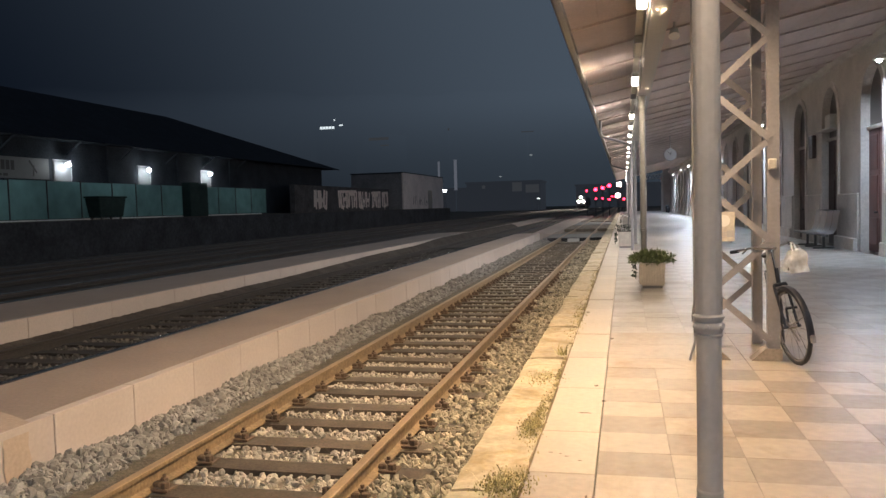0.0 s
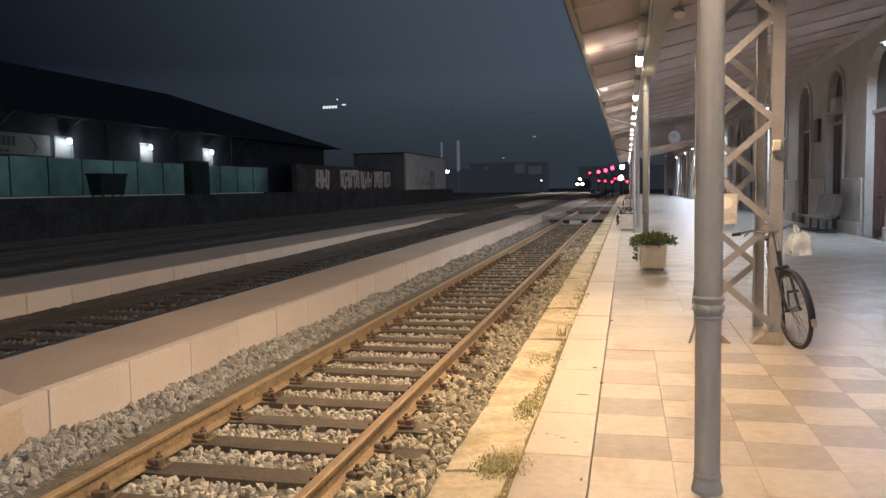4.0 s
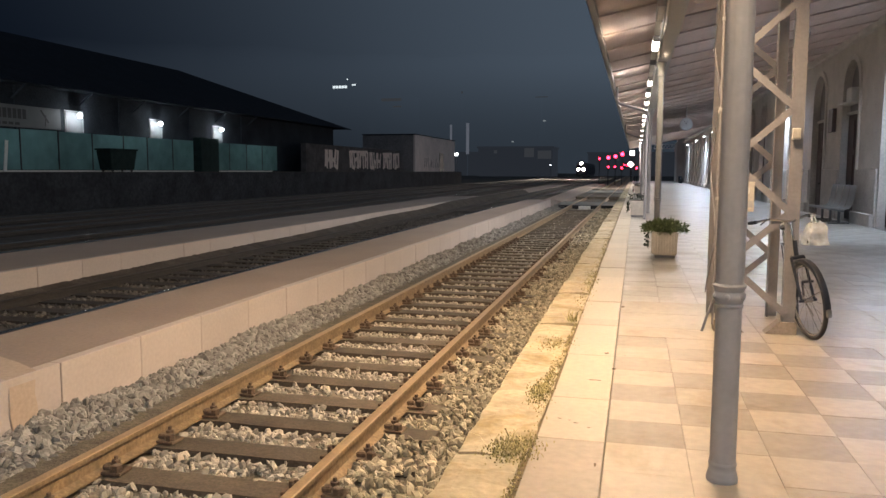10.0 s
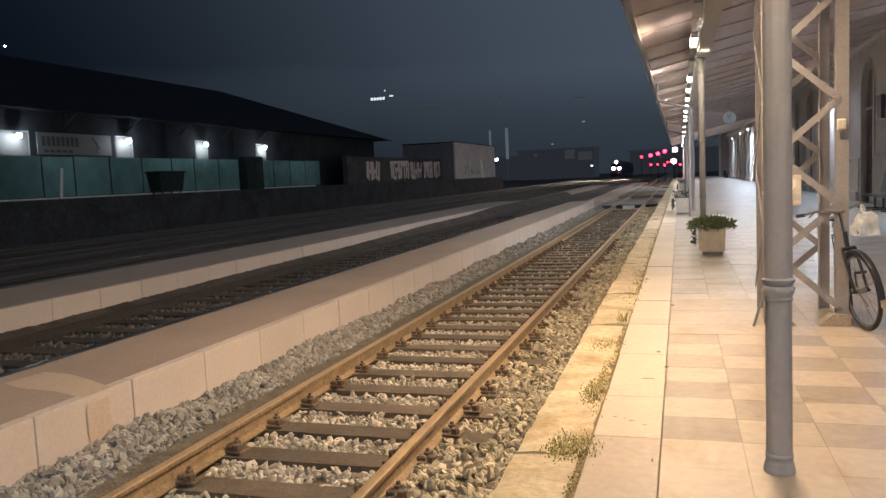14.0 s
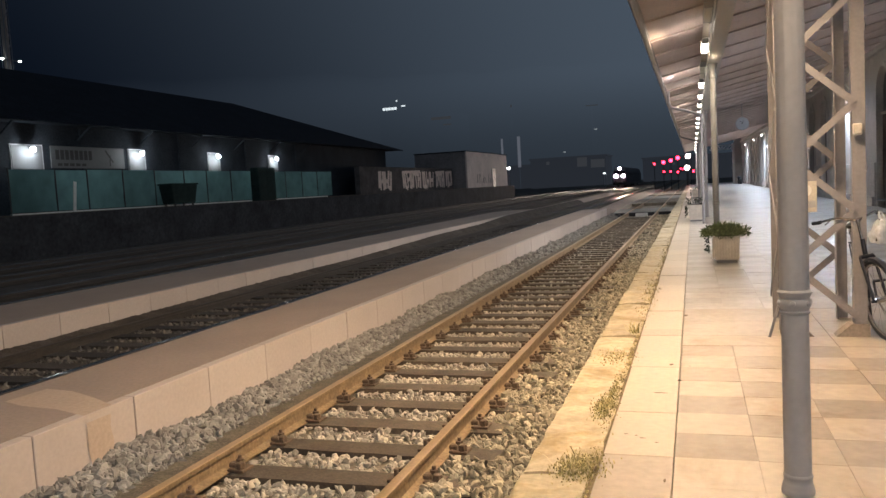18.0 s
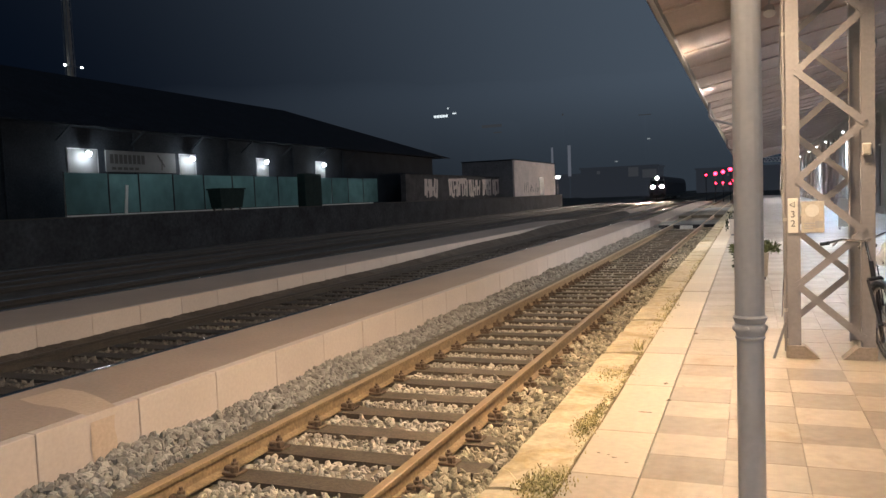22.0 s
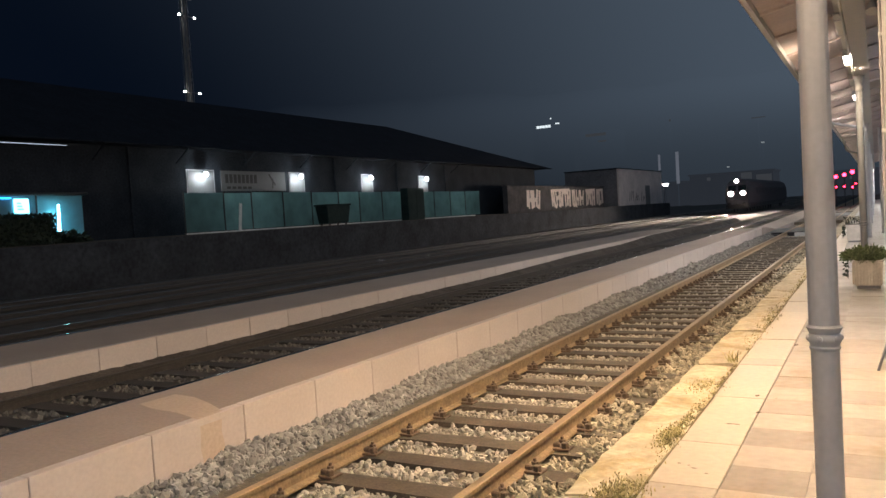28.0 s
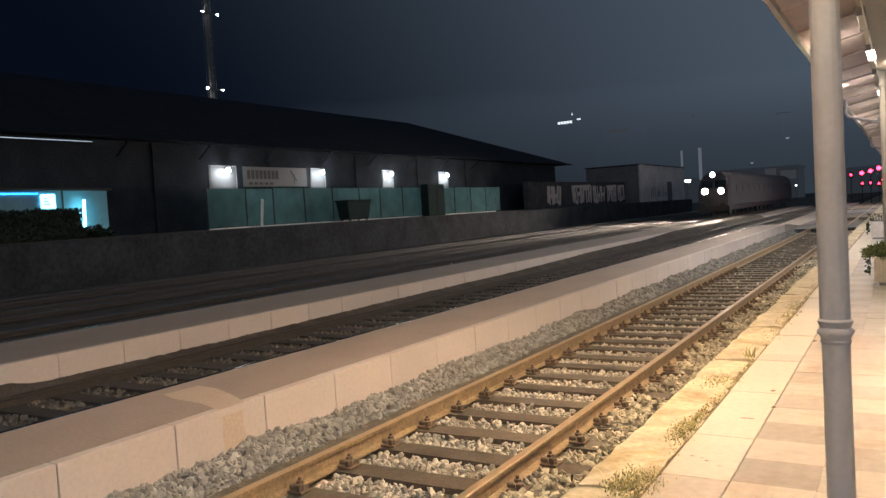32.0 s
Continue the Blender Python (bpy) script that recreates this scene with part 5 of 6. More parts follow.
for k, (x, y, rx, ry) in enumerate(((-0.07, 6.37, 0.02, 0.03), (0.0, 5.88, 0.018, 0.03), (-0.12, 5.53, 0.05, 0.012), (-0.18, 4.56, 0.020, 0.007), (-0.28, 4.62, 0.012, 0.007), (-0.10, 4.49, 0.014, 0.006), (-0.22, 4.60, 0.010, 0.006), (-0.04, 3.93, 0.006, 0.03), (0.07, 6.32, 0.012, 0.006), (0.02, 8.6, 0.02, 0.06), (-0.38, 9.9, 0.02, 0.10))):
    spot(x, y, rx, ry, k)

# ---- bench and board by the wall ----
t = thing("metal_bench", "grey metal bench with curved shell seats against the wall", "bench", pose(5.72, 25.1, 0, 0, 0, -90))
for k in range(4):
    x = -1.4 + 0.70 * k
    prof = [(-0.34, 0.40), (-0.32, 0.44), (-0.24, 0.455), (0.06, 0.42), (0.16, 0.44), (0.23, 0.52), (0.28, 0.70), (0.31, 0.92), (0.33, 1.06), (0.36, 1.09)]
    b = bmesh.new()
    rows = [[b.verts.new((x + u, py, pz)) for py, pz in prof] for u in (0.02, 0.06, 0.64, 0.68)]
    for p, q in zip(rows, rows[1:]):
        for i in range(len(prof) - 1):
            b.faces.new((p[i], q[i], q[i + 1], p[i + 1]))
    bmesh.ops.solidify(b, geom=b.faces[:], thickness=0.012)
    part("seat", b, M["bench_metal"], t, smooth=True)
part("rail", box(-1.42, 1.42, -0.03, 0.03, 0.35, 0.40, 0.008), M["bench_metal"], t)
for x in (-1.0, 0.0, 1.0):
    part("leg", box(x - 0.03, x + 0.03, -0.28, 0.28, 0, 0.04, 0.008), M["bench_metal"], t)
    part("upright", box(x - 0.03, x + 0.03, -0.03, 0.03, 0.04, 0.35), M["bench_metal"], t)
t = thing("standing_board", "white free-standing notice board on the platform", "sign", pose(3.5, 28.3, 0))
part("panel", box(-0.28, 0.28, -0.02, 0.02, 0.08, 1.0, 0.01), M["white"], t)
part("print_patch", box(-0.18, 0.12, -0.024, -0.02, 0.3, 0.6), M["paper"], t)
for x in (-0.24, 0.24):
    part("foot", box(x - 0.02, x + 0.02, -0.2, 0.2, 0, 0.08), M["column"], t)
t = thing("wall_unit", "small pale ventilation unit above a station door", "unit", pose(6.40, 25.95, 3.55))
part("case", box(-0.15, 0.10, -0.3, 0.3, 0, 0.42, 0.02), M["planter"], t)
part("shelf", box(-0.28, 0.10, -0.8, 0.8, -0.05, -0.005), M["planter"], t)
t = thing("wall_box", "dark wall-mounted notice case", "box", pose(6.34, 28.0, 2.75))
part("case", box(-0.12, 0.0, -0.28, 0.28, 0, 0.75, 0.01), M["door"], t)
for y, s in ((101, 0.5), (104, 0.7)):
    t = thing("litter_bin", "dark bin standing by the far wall", "bin", pose(5.6, y, 0))
    part("drum", turned([(0.28 * s, 0), (0.33 * s, 1.2 * s)], 16), M["dark"], t, smooth=True)
    part("lid", turned([(0.35 * s, 1.2 * s), (0.3 * s, 1.3 * s)], 16), M["column_dark"], t)

# ---- signals at the station throat ----


def signal(x, y, z, kind, post=True, r=0.13, arm=0.0):
    t = thing("railway_signal", "railway signal glowing red on a slim post", "signal", pose(x, y, -0.5), "railway signals")
    if post:
        part("post", rod((arm, 0.12, 0), (arm, 0.12, z + 0.9), 0.05, 8), M["dark"], t)
    hd = part("head", box(-0.22, 0.22, -0.02, 0.12, z + 0.5 - 0.35, z + 0.5 + 0.35, 0.03), M["dark"], t)
    part("lens", turned([(r, 0), (r * 0.9, 0.03)], 16, None, pose(0, -0.021, z + 0.5, 90, 0, 0)), M[kind], hd, "glowing lens")
    b = bmesh.new()
    ar = [[b.verts.new((k * math.cos(math.pi * i / 10), y, z + 0.5 + k * math.sin(math.pi * i / 10))) for i in range(11)] for k, y in ((r + 0.02, 0.0), (r + 0.02, -0.22), (r + 0.035, -0.22), (r + 0.035, 0.0))]
    for p, q in zip(ar, ar[1:]):
        for i in range(10):
            b.faces.new((p[i], p[i + 1], q[i + 1], q[i]))
    part("hood", b, M["dark"], hd)


for x, z, kind, r in ((-4.92, 3.23, "lamp_red", 0.14), (-3.70, 3.36, "lamp_red", 0.24), (-2.72, 3.55, "lamp_red", 0.24), (-1.80, 3.85, "lamp_red", 0.26), (-3.67, 2.06, "lamp_red", 0.12), (-2.76, 2.06, "lamp_red", 0.12), (-1.84, 1.92, "lamp_red", 0.13), (-1.05, 2.3, "lamp_red", 0.12), (-1.45, 2.35, "lamp_red", 0.10), (0.20, 1.92, "lamp_red", 0.14)):
    signal(x, 112, z, kind, z > 3 or x > 0, r * 0.98)
signal(-0.62, 112, 2.44, "lamp_pink", True, 0.34)
for x, z in ((-0.66, 5.13), (-0.08, 5.13)):
    signal(x, 113.5, z, "lamp_red", True, 0.17)
t = thing("lit_sign", "small white illuminated sign above the platform", "sign", pose(-0.45, 111.5, -0.5))
part("panel", box(-0.28, 0.28, -0.05, 0.05, 4.2, 4.75, 0.02), M["lamp_pink"], t)
part("post", rod((0, 0.1, 0), (0, 0.1, 4.3), 0.05, 8), M["dark"], t)


# ---- approaching train ----
def cup(r, depth, m):
    """An open tube with a thin wall and a closed back."""
    b = bmesh.new()
    seg = 20
    rings = []
    for k, z in ((1.0, 0.0), (1.0, depth), (0.93, depth), (0.93, 0.02)):
        rings.append([b.verts.new((r * k * math.cos(2 * math.pi * i / seg), r * k * math.sin(2 * math.pi * i / seg), z)) for i in range(seg)])
    for a, c in zip(rings, rings[1:]):
        for i in range(seg):
            j = (i + 1) % seg
            b.faces.new((a[i], a[j], c[j], c[i]))
    b.faces.new(rings[0][::-1])
    b.faces.new(rings[-1])
    b.transform(m)
    return b


def build_train():
    t = thing("train", "dark approaching diesel train with three lit headlamps", "train")
    sec = [(-1.42, 1.0), (-1.46, 2.2), (-1.40, 3.0), (-1.15, 3.75), (-0.6, 4.1), (0.6, 4.1), (1.15, 3.75), (1.40, 3.0), (1.46, 2.2), (1.42, 1.0)]
    b = bmesh.new()
    rings = []
    for y, k, dz in ((0.0, 0.86, -0.10), (0.35, 0.95, -0.03), (0.9, 1.0, 0), (44.0, 1.0, 0)):
        rings.append([b.verts.new((x * k, y + (0.55 * max(0, z - 2.3) if y < 1 else 0), z + (dz if z > 2 else 0))) for x, z in sec])
    for a, c in zip(rings, rings[1:]):
        for i in range(len(sec)):
            j = (i + 1) % len(sec)
            b.faces.new((a[i], a[j], c[j], c[i]))
    b.faces.new(rings[0])
    b.faces.new(rings[-1][::-1])
    bmesh.ops.recalc_face_normals(b, faces=b.faces[:])
    part("body", b, M["train_paint"], t)
    for s in (-1, 1):
        part("windscreen", box(s * 0.58 - 0.48, s * 0.58 + 0.48, -0.02, 0.02, 0, 0.78, 0.03), M["glass"], t, at=pose(0, 0.17, 2.62, -28, 0, 0))
        h = part("lamp_housing", cup(0.24, 0.45, pose(s * 0.7, 0.20, 2.33, 90, 0, 0)), M["dark"], t)
        part("headlamp", turned([(0.21, 0), (0.18, 0.03)], 20, None, pose(s * 0.7, -0.05, 2.33, 90, 0, 0)), M["headlamp"], h)
        part("buffer", turned([(0.08, 0), (0.08, 0.45), (0.22, 0.46), (0.22, 0.5)], 16, None, pose(s * 0.87, 0.05, 1.05, 90, 0, 0)), M["dark"], t)
    h = part("lamp_housing", cup(0.20, 1.1, pose(0, 0.95, 3.80, 90, 0, 0)), M["dark"], t)
    part("headlamp", turned([(0.17, 0), (0.15, 0.03)], 20, None, pose(0, 0.12, 3.80, 90, 0, 0)), M["headlamp"], h)
    part("skirt", box(-1.35, 1.35, 0.05, 0.35, 0.45, 1.0, 0.05), M["dark"], t)
    part("coupler", rod((0, -0.45, 1.05), (0, 0.1, 1.05), 0.06, 10), M["dark"], t)
    for y in (3.0, 5.6, 18.5, 21.1, 24.5, 27.1, 39.5, 42.0):
        for s in (-0.75, 0.75):
            part("wheel", rod((s - 0.07, y, 0.46), (s + 0.07, y, 0.46), 0.46, 20), M["dark"], t)
    part("underframe", box(-1.2, 1.2, 0.6, 43.5, 0.55, 1.0), M["dark"], t)
    for k in range(12):
        for s in (-1, 1):
            part("side_window", box(s * 1.455 - 0.012, s * 1.455 + 0.012, 3 + k * 3.3, 5.2 + k * 3.3, 2.15, 2.95), M["train_paint"], t)
    return t


train = build_train()

# ---- far side: terrace, fence, warehouse ----
terr = thing("retaining_wall", "dark stone retaining wall with a raised yard behind", "wall", kind="structure")
part("wall_face", box(-27.0, -26.4, -20, 119, -0.6, 1.30), M["stone_dark"], terr)
part("yard", box(-80, -27.0, -20, 119, -0.6, 1.34), M["asphalt"], terr)

fence = thing("shade_fence", "green shade-cloth fence with steel posts", "fence", pose(0, 0, 1.34))
y, k = 26.4, 0
while y < 57:
    w = (2.6, 2.0, 2.5, 2.5, 2.6, 2.2, 2.6, 2.4)[k % 8]
    top = 2.0 + 0.04 * noise.noise(Vector((k * 1.7, 0, 0)))
    nseg = 6
    b = bmesh.new()
    vs = [[b.verts.new((-28.0 + 0.03 * noise.noise(Vector((y + i * 0.4, j * 1.3, 2))), y + 0.04 + (w - 0.08) * i / nseg, 0.10 + (top - 0.1) * j / 4)) for j in range(5)] for i in range(nseg + 1)]
    for i in range(nseg):
        for j in range(4):
            b.faces.new((vs[i][j], vs[i + 1][j], vs[i + 1][j + 1], vs[i][j + 1]))
    part("cloth_panel", b, M["green"], fence)
    part("post", rod((-28.0, y, 0), (-28.0, y, top + 0.05), 0.035, 8), M["dark"], fence)
    y, k = y + w, k + 1
part("base_rail", box(-28.06, -27.94, 26.4, 57, -0.0, 0.07), M["coping"], fence)

shed = thing("warehouse", "long dark warehouse with a hipped roof", "building", kind="structure")
part("wall", box(-45, -31.2, 2, 78, -0.6, 5.9), M["black_wall"], shed)
b = bmesh.new()
e = [b.verts.new(p) for p in ((-29.9, 0, 5.85), (-46, 0, 5.85), (-46, 80, 5.85), (-29.9, 80, 5.85))]
r = [b.verts.new(p) for p in ((-38, 8, 9.9), (-38, 60, 9.9))]
b.faces.new((e[0], r[0], r[1], e[3]))
b.faces.new((e[1], e[2], r[1], r[0]))
b.faces.new((e[0], e[1], r[0]))
b.faces.new((e[3], r[1], e[2]))
b.faces.new(e[::-1])
part("roof", b, M["roof_dark"], shed)
for y in (26, 34.2, 42.6, 50.4, 58):
    part("downpipe", rod((-31.15, y, 1.3), (-31.15, y, 5.8), 0.05, 8), M["black_wall"], shed)
for k in range(8):
    part("eave_bracket", bar((-31.15, 24 + 5 * k, 5.1), (-30.2, 24 + 5 * k, 5.8), 0.08, 0.08), M["black_wall"], shed)
part("gutter", box(-29.98, -29.9, 0, 80, 5.80, 5.87), M["roof_dark"], shed)
# glow painted on as a line: the roof edge catching light, no lamp
part("eave_line", rod((-29.86, 6, 5.50), (-29.86, 21.8, 5.56), 0.014, 6), M["edge_glow"], shed, "thin glowing line for the lit roof edge")


def wall_panel_lamp(y, w):
    t = thing("panel_lamp", "white wall panel under a bright bare lamp", "lamp", pose(-31.2, y, 3.55), "warehouse lamps")
    pn = part("panel", box(0.01, 0.05, -w / 2, w / 2, 0, 1.2, 0.01), M["panel_grey"], t)
    part("frame", box(0.005, 0.035, -w / 2 - 0.05, w / 2 + 0.05, -0.05, 1.25), M["column"], pn)
    arm = part("arm", rod((0.04, 0.1, 1.05), (0.32, 0.1, 1.12), 0.02, 8), M["dark"], t)
    bu = bmesh.new()
    bmesh.ops.create_icosphere(bu, subdivisions=2, radius=0.14)
    bu.transform(Matrix.Translation((0.34, 0.1, 0.98)))
    part("bulb", bu, M["lamp_white"], arm, smooth=True)
    part("cap", turned([(0.16, 0.0), (0.05, 0.08)], 14, None, pose(0.34, 0.1, 1.08)), M["dark"], arm)


for y, w in ((30.6, 1.9), (38.6, 1.4), (46.4, 1.3), (54.3, 1.3)):
    wall_panel_lamp(y, w)

sign = thing("shop_sign", "wide white sign board with dark lettering and figure", "sign", pose(-31.16, 34.75, 3.63))
part("board", box(0.0, 0.06, -2.7, 2.7, 0, 1.15, 0.01), M["panel_grey"], sign)
for k in range(8):
    part("letter_bar", box(0.061, 0.068, -2.4 + 0.33 * k, -2.4 + 0.33 * k + 0.24, 0.45, 0.95), M["grime"], sign)
for k in range(5):
    part("small_bar", box(0.061, 0.067, -2.3 + 0.42 * k, -2.3 + 0.42 * k + 0.3, 0.12, 0.26), M["grime"], sign)
part("figure_stroke", bar((0.07, 1.2, 1.0), (0.07, 1.75, 0.35), 0.10, 0.006, None, (1, 0, 0)), M["grime"], sign)
part("figure_stroke", bar((0.07, 1.55, 0.75), (0.07, 1.5, 0.15), 0.07, 0.006, None, (1, 0, 0)), M["grime"], sign)

t = thing("pale_board", "narrow pale board leaning on the fence", "board", pose(-27.85, 29.85, 1.34, -7, 0, 0))
part("plank", box(-0.02, 0.02, -0.09, 0.09, 0, 1.45, 0.005), M["coping"], t)
part("batten", box(0.021, 0.04, -0.07, 0.07, 1.0, 1.06, 0.004), M["coping"], t)
t = thing("waste_container", "dark green waste container before the fence", "container", pose(-27.4, 37.2, 1.34))
b = box(-0.45, 0.45, -1.15, 1.15, 0.12, 1.15, 0.05)
for v in b.verts:
    if v.co.z < 0.5:
        v.co.y *= 0.85
        v.co.x *= 0.85
part("tub", b, M["container"], t)
part("lid", box(-0.5, 0.5, -1.2, 1.2, 1.15, 1.24, 0.03), M["container"], t)
for a in (-0.8, 0.8):
    for s in (-0.3, 0.3):
        part("wheel", rod((s - 0.03, a, 0.08), (s + 0.03, a, 0.08), 0.08, 10), M["rubber"], t)
t = thing("dark_cabinet", "tall dark cabinet standing before the fence", "cabinet", pose(-27.5, 46.5, 1.34))
body = part("body", box(-0.3, 0.3, -1.1, 1.1, 0, 2.2, 0.03), M["container"], t)
for s in (-1, 1):
    dr = part("door", box(0.30, 0.32, s * 0.51 - 0.49, s * 0.51 + 0.49, 0.1, 2.1, 0.01), M["container"], body)

# ---- blue-lit kiosk ----
kio = thing("kiosk", "small pale kiosk lit blue and cyan at night", "kiosk", pose(-29.0, 18.4, 1.34))
part("back_wall", box(-0.2, 0.0, -6.5, 3.3, 0, 1.99), M["kiosk_wall"], kio)
part("roof", box(-1.5, 0.3, -6.6, 3.4, 2.0, 2.1, 0.02), M["dark"], kio)
part("sign_panel", box(0.02, 0.10, 0.22, 0.86, 1.28, 1.87, 0.04), M["cyan_sign"], kio, "glowing cyan sign panel")
for k in range(3):
    part("sign_bar", box(0.101, 0.106, 0.34, 0.60 - 0.05 * k, 1.42 + 0.12 * k, 1.48 + 0.12 * k), M["blue_strip"], kio)
part("tube", rod((0.35, 1.90, 0.42), (0.35, 1.94, 1.60), 0.055, 10, None, 0.04), M["cyan_tube"], kio, "glowing cyan tube")
part("tube_base", box(0.2, 0.5, 1.78, 2.06, 0.0, 0.40, 0.02), M["dark"], kio)
part("post", rod((0.2, 1.08, 0), (0.2, 1.08, 2.15), 0.04, 8), M["dark"], kio)
part("blue_strip", box(0.02, 0.05, -6.3, 0.15, 1.88, 1.92), M["blue_strip"], kio, "glowing blue light strip")
t = thing("clipped_hedge", "dark clipped hedge with a flat top before the kiosk", "hedge", pose(-27.6, 13.7, 1.34))


def hedge(rng):
    p = np.array([rng.uniform(-0.5, 0.5), rng.uniform(-5.4, 5.4), rng.uniform(0.0, 1.13)])
    k = rng.integers(0, 4)
    if k == 0:
        p[2] = 1.10 + rng.normal(0, 0.02)
    elif k == 1:
        p[1] = 5.35 * rng.choice((-1, 1)) + rng.normal(0, 0.04)
    else:
        p[0] = 0.46 + rng.normal(0, 0.03)
    return p, (0.3 * (k > 1), 0, 0.4 * (k == 0))


part("crown", leaves(6500, hedge, 0.13, 31, 0.6), M["shrub_dark"], t)
part("core", box(-0.42, 0.40, -5.28, 5.28, 0.0, 1.05, 0.05), M["shrub_dark"], t)
part("trunk", rod((0, 0, 0), (0, 0, 0.8), 0.06, 8), M["bark"], t)
t = thing("dark_shrub", "dark low shrub beside the cyan tube", "shrub", pose(-27.7, 20.0, 1.34))


def bush2(rng):
    v = rng.normal(size=3)
    v /= np.linalg.norm(v)
    r = rng.uniform(0.5, 1)
    return (v[0] * r * 0.4, v[1] * r * 0.9, abs(v[2]) * r * 0.42), v


part("crown", leaves(700, bush2, 0.22, 33, 0.5), M["shrub_dark"], t)
part("trunk", rod((0, 0, 0), (0, 0, 0.4), 0.05, 8), M["bark"], t)

# ---- distance ----
mast = thing("lighting_mast", "tall dark lighting mast with small white lamps", "mast", pose(-60, 57.5, 1.34))
for sx in (-0.35, 0.35):
    for sy in (-0.35, 0.35):
        part("leg", rod((sx, sy, 0), (sx * 0.7, sy * 0.7, 29), 0.05, 6), M["column_dark"], mast)
for k in range(18):
    s = -1 if k % 2 else 1
    part("brace", rod((0.33, s * 0.33, 1.6 * k), (0.33, -s * 0.33, 1.6 * k + 1.6), 0.03, 5), M["column_dark"], mast)
for z in (14.2, 21.9):
    part("arm", rod((0.36, -1.1, z), (0.36, 1.1, z), 0.05, 6), M["column_dark"], mast)
    for y in (-1.0, 1.0):
        part("lamp", box(0.38, 0.5, y - 0.12, y + 0.12, z - 0.06, z + 0.06, 0.02), M["lamp_white"], mast)
part("shaft", rod((0, 0, 0), (0, 0, 29), 0.34, 16, None, 0.24), M["lattice_dark"], mast, smooth=True)
# dim glowing box added high on the mast, its source unknown
part("lamp_box", box(0.3, 0.6, -0.7, 0.7, 23.6, 25.2, 0.05), M["glow_dim"], mast)

house = thing("pale_building", "pale low building with sprayed paint marks", "building", pose(-27.1, 95.2, 1.34), kind="structure")
part("wall", box(-0.2, 0, 0, 22.2, 0, 4.65), M["dirty_white"], house, "pale painted track-side wall")
# side wall out of the train's light: its dimness is put into the colour
part("side_wall", box(-7.0, -0.2, 0.02, 22.2, 0, 4.6), M["unlit_wall"], house)
part("roof", box(-7.1, 0.05, -0.05, 22.3, 4.65, 4.75), M["roof_dark"], house)
# door-sized grey patch set on the wall face
part("door", box(0.0, 0.03, 12.6, 15.0, 0.0, 2.6, 0.01), M["panel_grey"], house, "grey door-shaped patch on the pale wall")
rp = random.Random(5)
for k in range(11):
    y0 = 4.5 + 0.95 * k
    part("paint_mark", bar((0.02, y0, 0.45 + 0.2 * rp.random()), (0.02, y0 + rp.uniform(-0.5, 0.7), 1.1 + 0.8 * rp.random()), 0.12, 0.02, None, (1, 0, 0)), M["grime"], house)

# yard wall with sprayed lettering, drawn as plain strokes
ruin = thing("yard_wall", "sooty yard wall with large pale sprayed lettering", "wall", pose(-29.3, 0, 1.34), kind="structure")
part("wall", box(-0.25, 0.25, 66, 95, 0, 2.5), M["block_wall"], ruin)
part("wall_cap", box(-0.3, 0.3, 66, 95, 2.5, 2.58, 0.02), M["block_wall"], ruin)


def stroke(y0, z0, y1, z1, w):
    part("paint_stroke", bar((0.262 + 0.004 * rp.random(), y0, z0), (0.262 + 0.004 * rp.random(), y1, z1), w, 0.012, None, (1, 0, 0)), M["paint_mark"], ruin)


for y0, y1, legs, cap in ((70.3, 74.0, 6, False), (77.0, 82.8, 9, True), (83.3, 87.4, 6, False), (88.0, 91.7, 6, True), (92.0, 94.8, 5, True)):
    n = legs
    for k in range(n):
        u = y0 + (y1 - y0) * (k + 0.5) / n
        z = 0.25 + 0.25 * rp.random()
        stroke(u + rp.uniform(-0.25, 0.25), z, u + rp.uniform(-0.35, 0.35), 2.1 + 0.1 * rp.random(), rp.uniform(0.26, 0.5))
        if k < n - 1:
            h = rp.choice((0.45, 1.1, 1.75))
            stroke(u, h + 0.1, u + (y1 - y0) / n, h + rp.uniform(-0.2, 0.3), 0.4)
    if cap:
        stroke(y0 + 0.1, 2.06, y1 - 0.1, 2.16, 0.28)


def street_lamp(x, y, z, kind="lamp_far", r=0.2, base=-0.6):
    t = thing("street_lamp", "distant street lamp with a white light", "street lamp", pose(x, y, base), "distant lamps")
    part("pole", rod((0, 0, 0), (0, 0, z - base), 0.07, 8, None, 0.05), M["column_dark"], t)
    hd = part("head", box(-0.3, 0.3, -0.3, 0.3, z - base, z - base + 0.1, 0.03), M["dark"], t)
    part("lamp", turned([(r, 0), (r * 0.7, -r)], 14, None, pose(0, 0, z - base - 0.01)), M[kind], hd)


street_lamp(-27.3, 119.6, 4.2, "lamp_yard", 0.22)
street_lamp(-69.0, 300, 8.4, "lamp_far", 1.1)
street_lamp(-27.5, 260, 3.6, "lamp_far", 0.35)
# two glowing panels on added poles stand in for pale light smears
for x, z0, z1, w in ((-71.0, 13.5, 19.5, 0.8), (-64.3, 8.0, 20.0, 1.2)):
    t = thing("pale_streak", "tall narrow panel glowing in place of a pale light streak", "sign", pose(x, 300, -0.6), "far banners")
    part("pole", rod((0, 0.2, 0), (0, 0.2, z1 + 0.6), 0.12, 8), M["far_tower"], t)
    part("panel", box(-w / 2, w / 2, 0, 0.08, z0 + 0.6, z1 + 0.6, 0.02), M["streak_glow"], t)


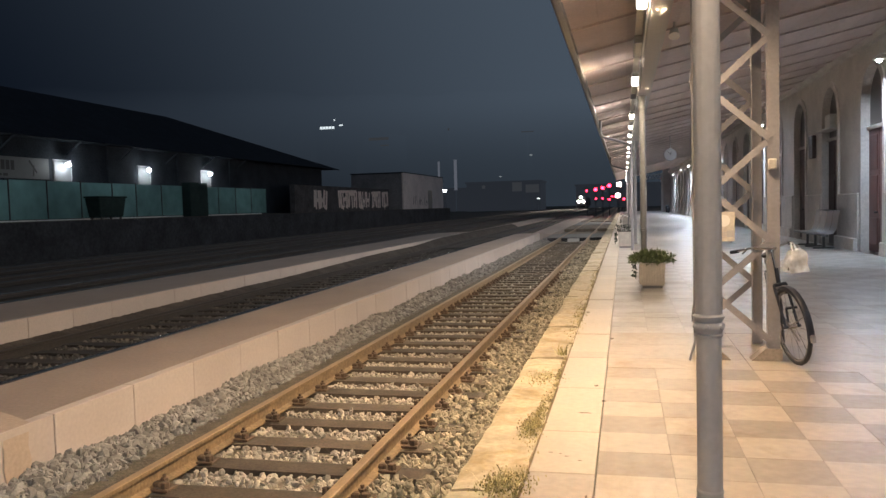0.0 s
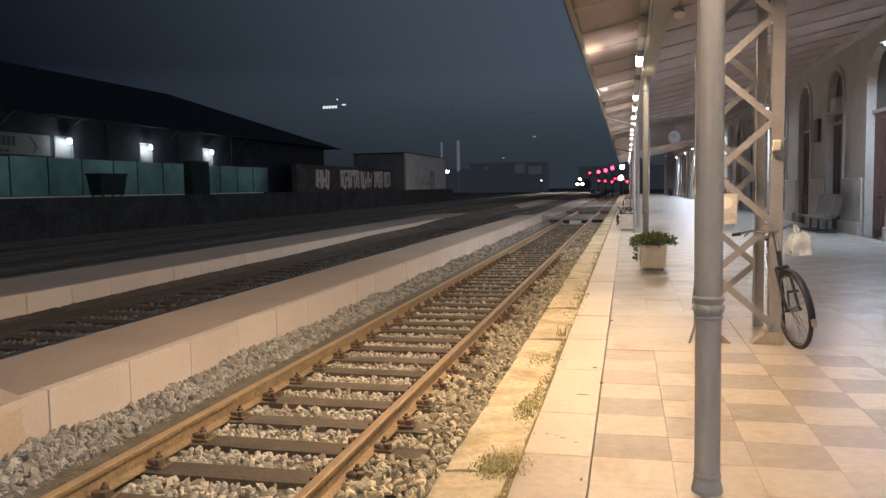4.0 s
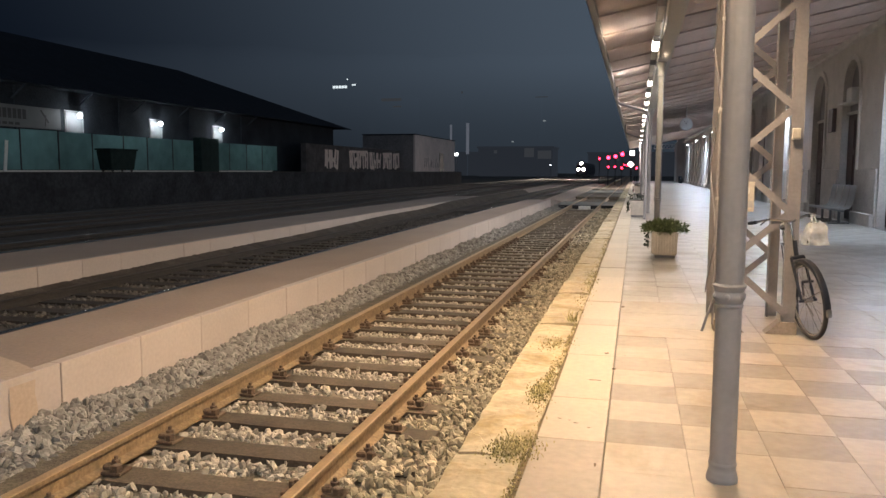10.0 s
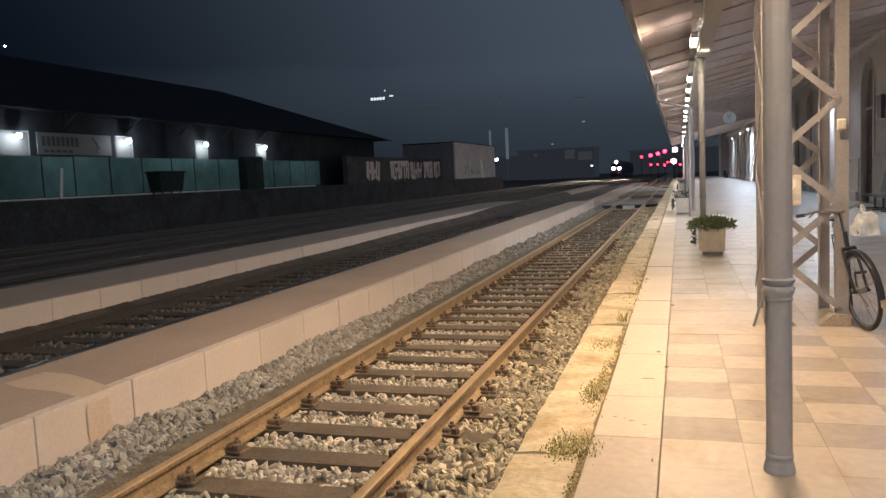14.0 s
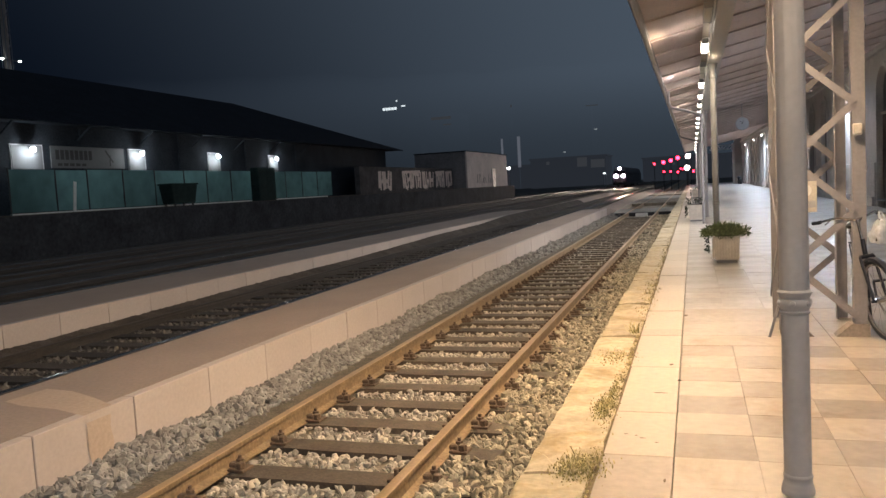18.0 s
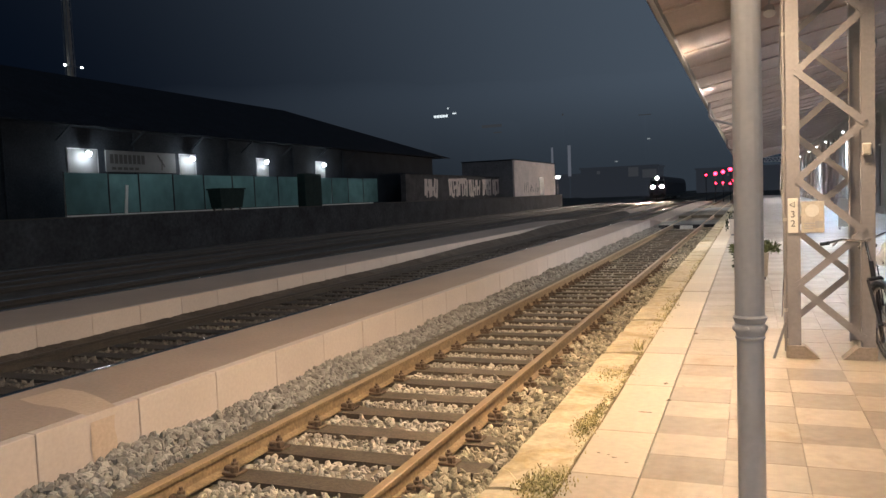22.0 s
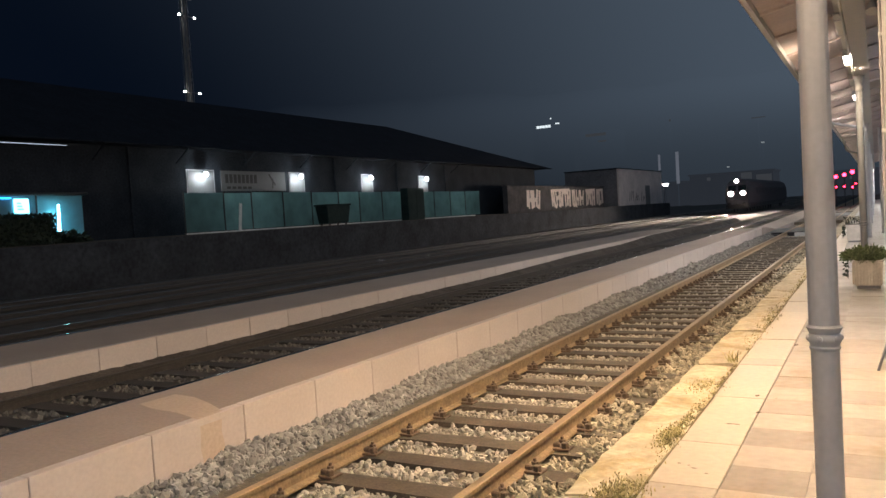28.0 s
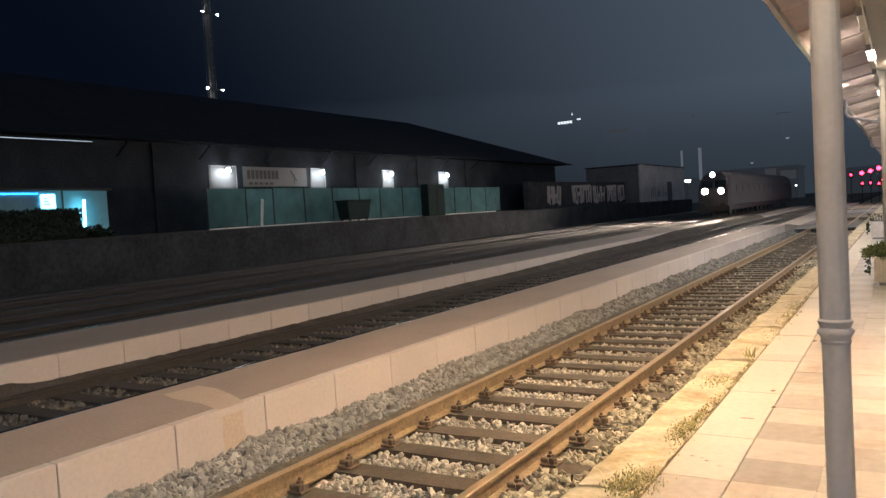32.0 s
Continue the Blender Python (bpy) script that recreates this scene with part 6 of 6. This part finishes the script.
def far_block(x0, x1, y0, d, h, name, label, lit, tone="black_wall"):
    t = thing(name, label, "building", kind="structure")
    part("wall", box(x0, x1, y0, y0 + d, -0.6, h), M[tone], t)
    part("roof", box(x0 - 0.5, x1 + 0.5, y0 - 0.5, y0 + d + 0.5, h, h + 0.6), M["roof_dark" if tone == "black_wall" else tone], t)
    for wx, wz, ww, wh, kind in lit:
        part("window", box(wx, wx + ww, y0 - 0.08, y0 - 0.02, wz, wz + wh), M[kind], t)


# walls of the next two buildings glow with the same painted haze
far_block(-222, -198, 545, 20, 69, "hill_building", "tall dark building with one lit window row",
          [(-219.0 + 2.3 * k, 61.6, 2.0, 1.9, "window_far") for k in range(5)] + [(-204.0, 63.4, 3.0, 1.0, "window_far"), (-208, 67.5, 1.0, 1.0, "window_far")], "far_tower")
# its glow panels stand in for faint light on the parapet
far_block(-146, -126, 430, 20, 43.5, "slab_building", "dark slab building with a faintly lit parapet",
          [(-143, 41.0, 12, 1.6, "glow_dim"), (-136, 37.5, 5, 0.8, "glow_dim")], "far_slab")
far_block(-110, -60, 330, 30, 9, "low_building", "low dark building beside the line", [(-96, 6, 1.2, 2, "glow_dim"), (-80, 6.4, 1.4, 1.6, "glow_dim")], "far_wall")
# first two windows are glow panels standing in for the lit gable wall
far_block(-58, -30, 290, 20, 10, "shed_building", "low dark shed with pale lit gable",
          [(-40.5, 6.6, 3.6, 3.4, "glow_dim"), (-35.5, 6.0, 5.0, 3.0, "glow_dim"), (-52, 8, 1.2, 1.2, "glow_dim")], "far_wall")
far_block(-20, 30, 340, 30, 9, "end_building", "dark building closing the view along the line", [(-8, 6, 1, 1, "glow_dim")], "far_wall")

for x, z, w, h, kind in ((-76, 57.3, 9.5, 0.7, "glow_dim"), (-70, 39.2, 2.2, 0.9, "window_faint"), (-94, 23.6, 1.8, 0.8, "window_faint"), (-134, 61.5, 1.2, 1.8, "glow_dim")):
    t = thing("hillside_lamp", "faint light strip on a post high on the far hillside", "lamp", pose(x, 600, -0.6), "hillside lights")
    part("light", box(0, w, -0.1, 0.0, z + 0.6, z + h + 0.6), M[kind], t)
    part("post", rod((w / 2, 0.2, 0), (w / 2, 0.2, z + 0.6 + h), 0.25, 6), M["far_tower"], t)

# hill backdrop: haze painted as a glow that meets the sky colour
hill = bmesh.new()
n = 90
rows = []
for i in range(n + 1):
    a = radians(-46 + 82 * i / n)
    el = 8.2 + 0.6 * math.exp(-((math.degrees(a) + 30) / 20) ** 2) + 0.5 * noise.noise(Vector((i * 0.2, 1.7, 0))) + 0.2 * noise.noise(Vector((i * 0.9, 0.3, 0)))
    row = []
    for k in range(6):
        r = 700 + 70 * k
        row.append(hill.verts.new((r * math.sin(a), r * math.cos(a), -2 + (k / 5) ** 0.8 * 1050 * math.tan(radians(el)))))
    rows.append(row)
for i in range(n):
    for k in range(5):
        hill.faces.new((rows[i][k], rows[i + 1][k], rows[i + 1][k + 1], rows[i][k + 1]))
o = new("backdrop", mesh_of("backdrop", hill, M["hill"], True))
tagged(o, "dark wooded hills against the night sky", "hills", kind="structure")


def motions():
    rows = []
    for t, y in ((0, 266.0), (6, 231.0), (13, 190.3), (19, 154.0), (23, 129.8), (28, 99.4), (32, 72.6)):
        rows.append((t, pose(-13.9, y, RAIL_Z)))
    walk(train, rows)


motions()
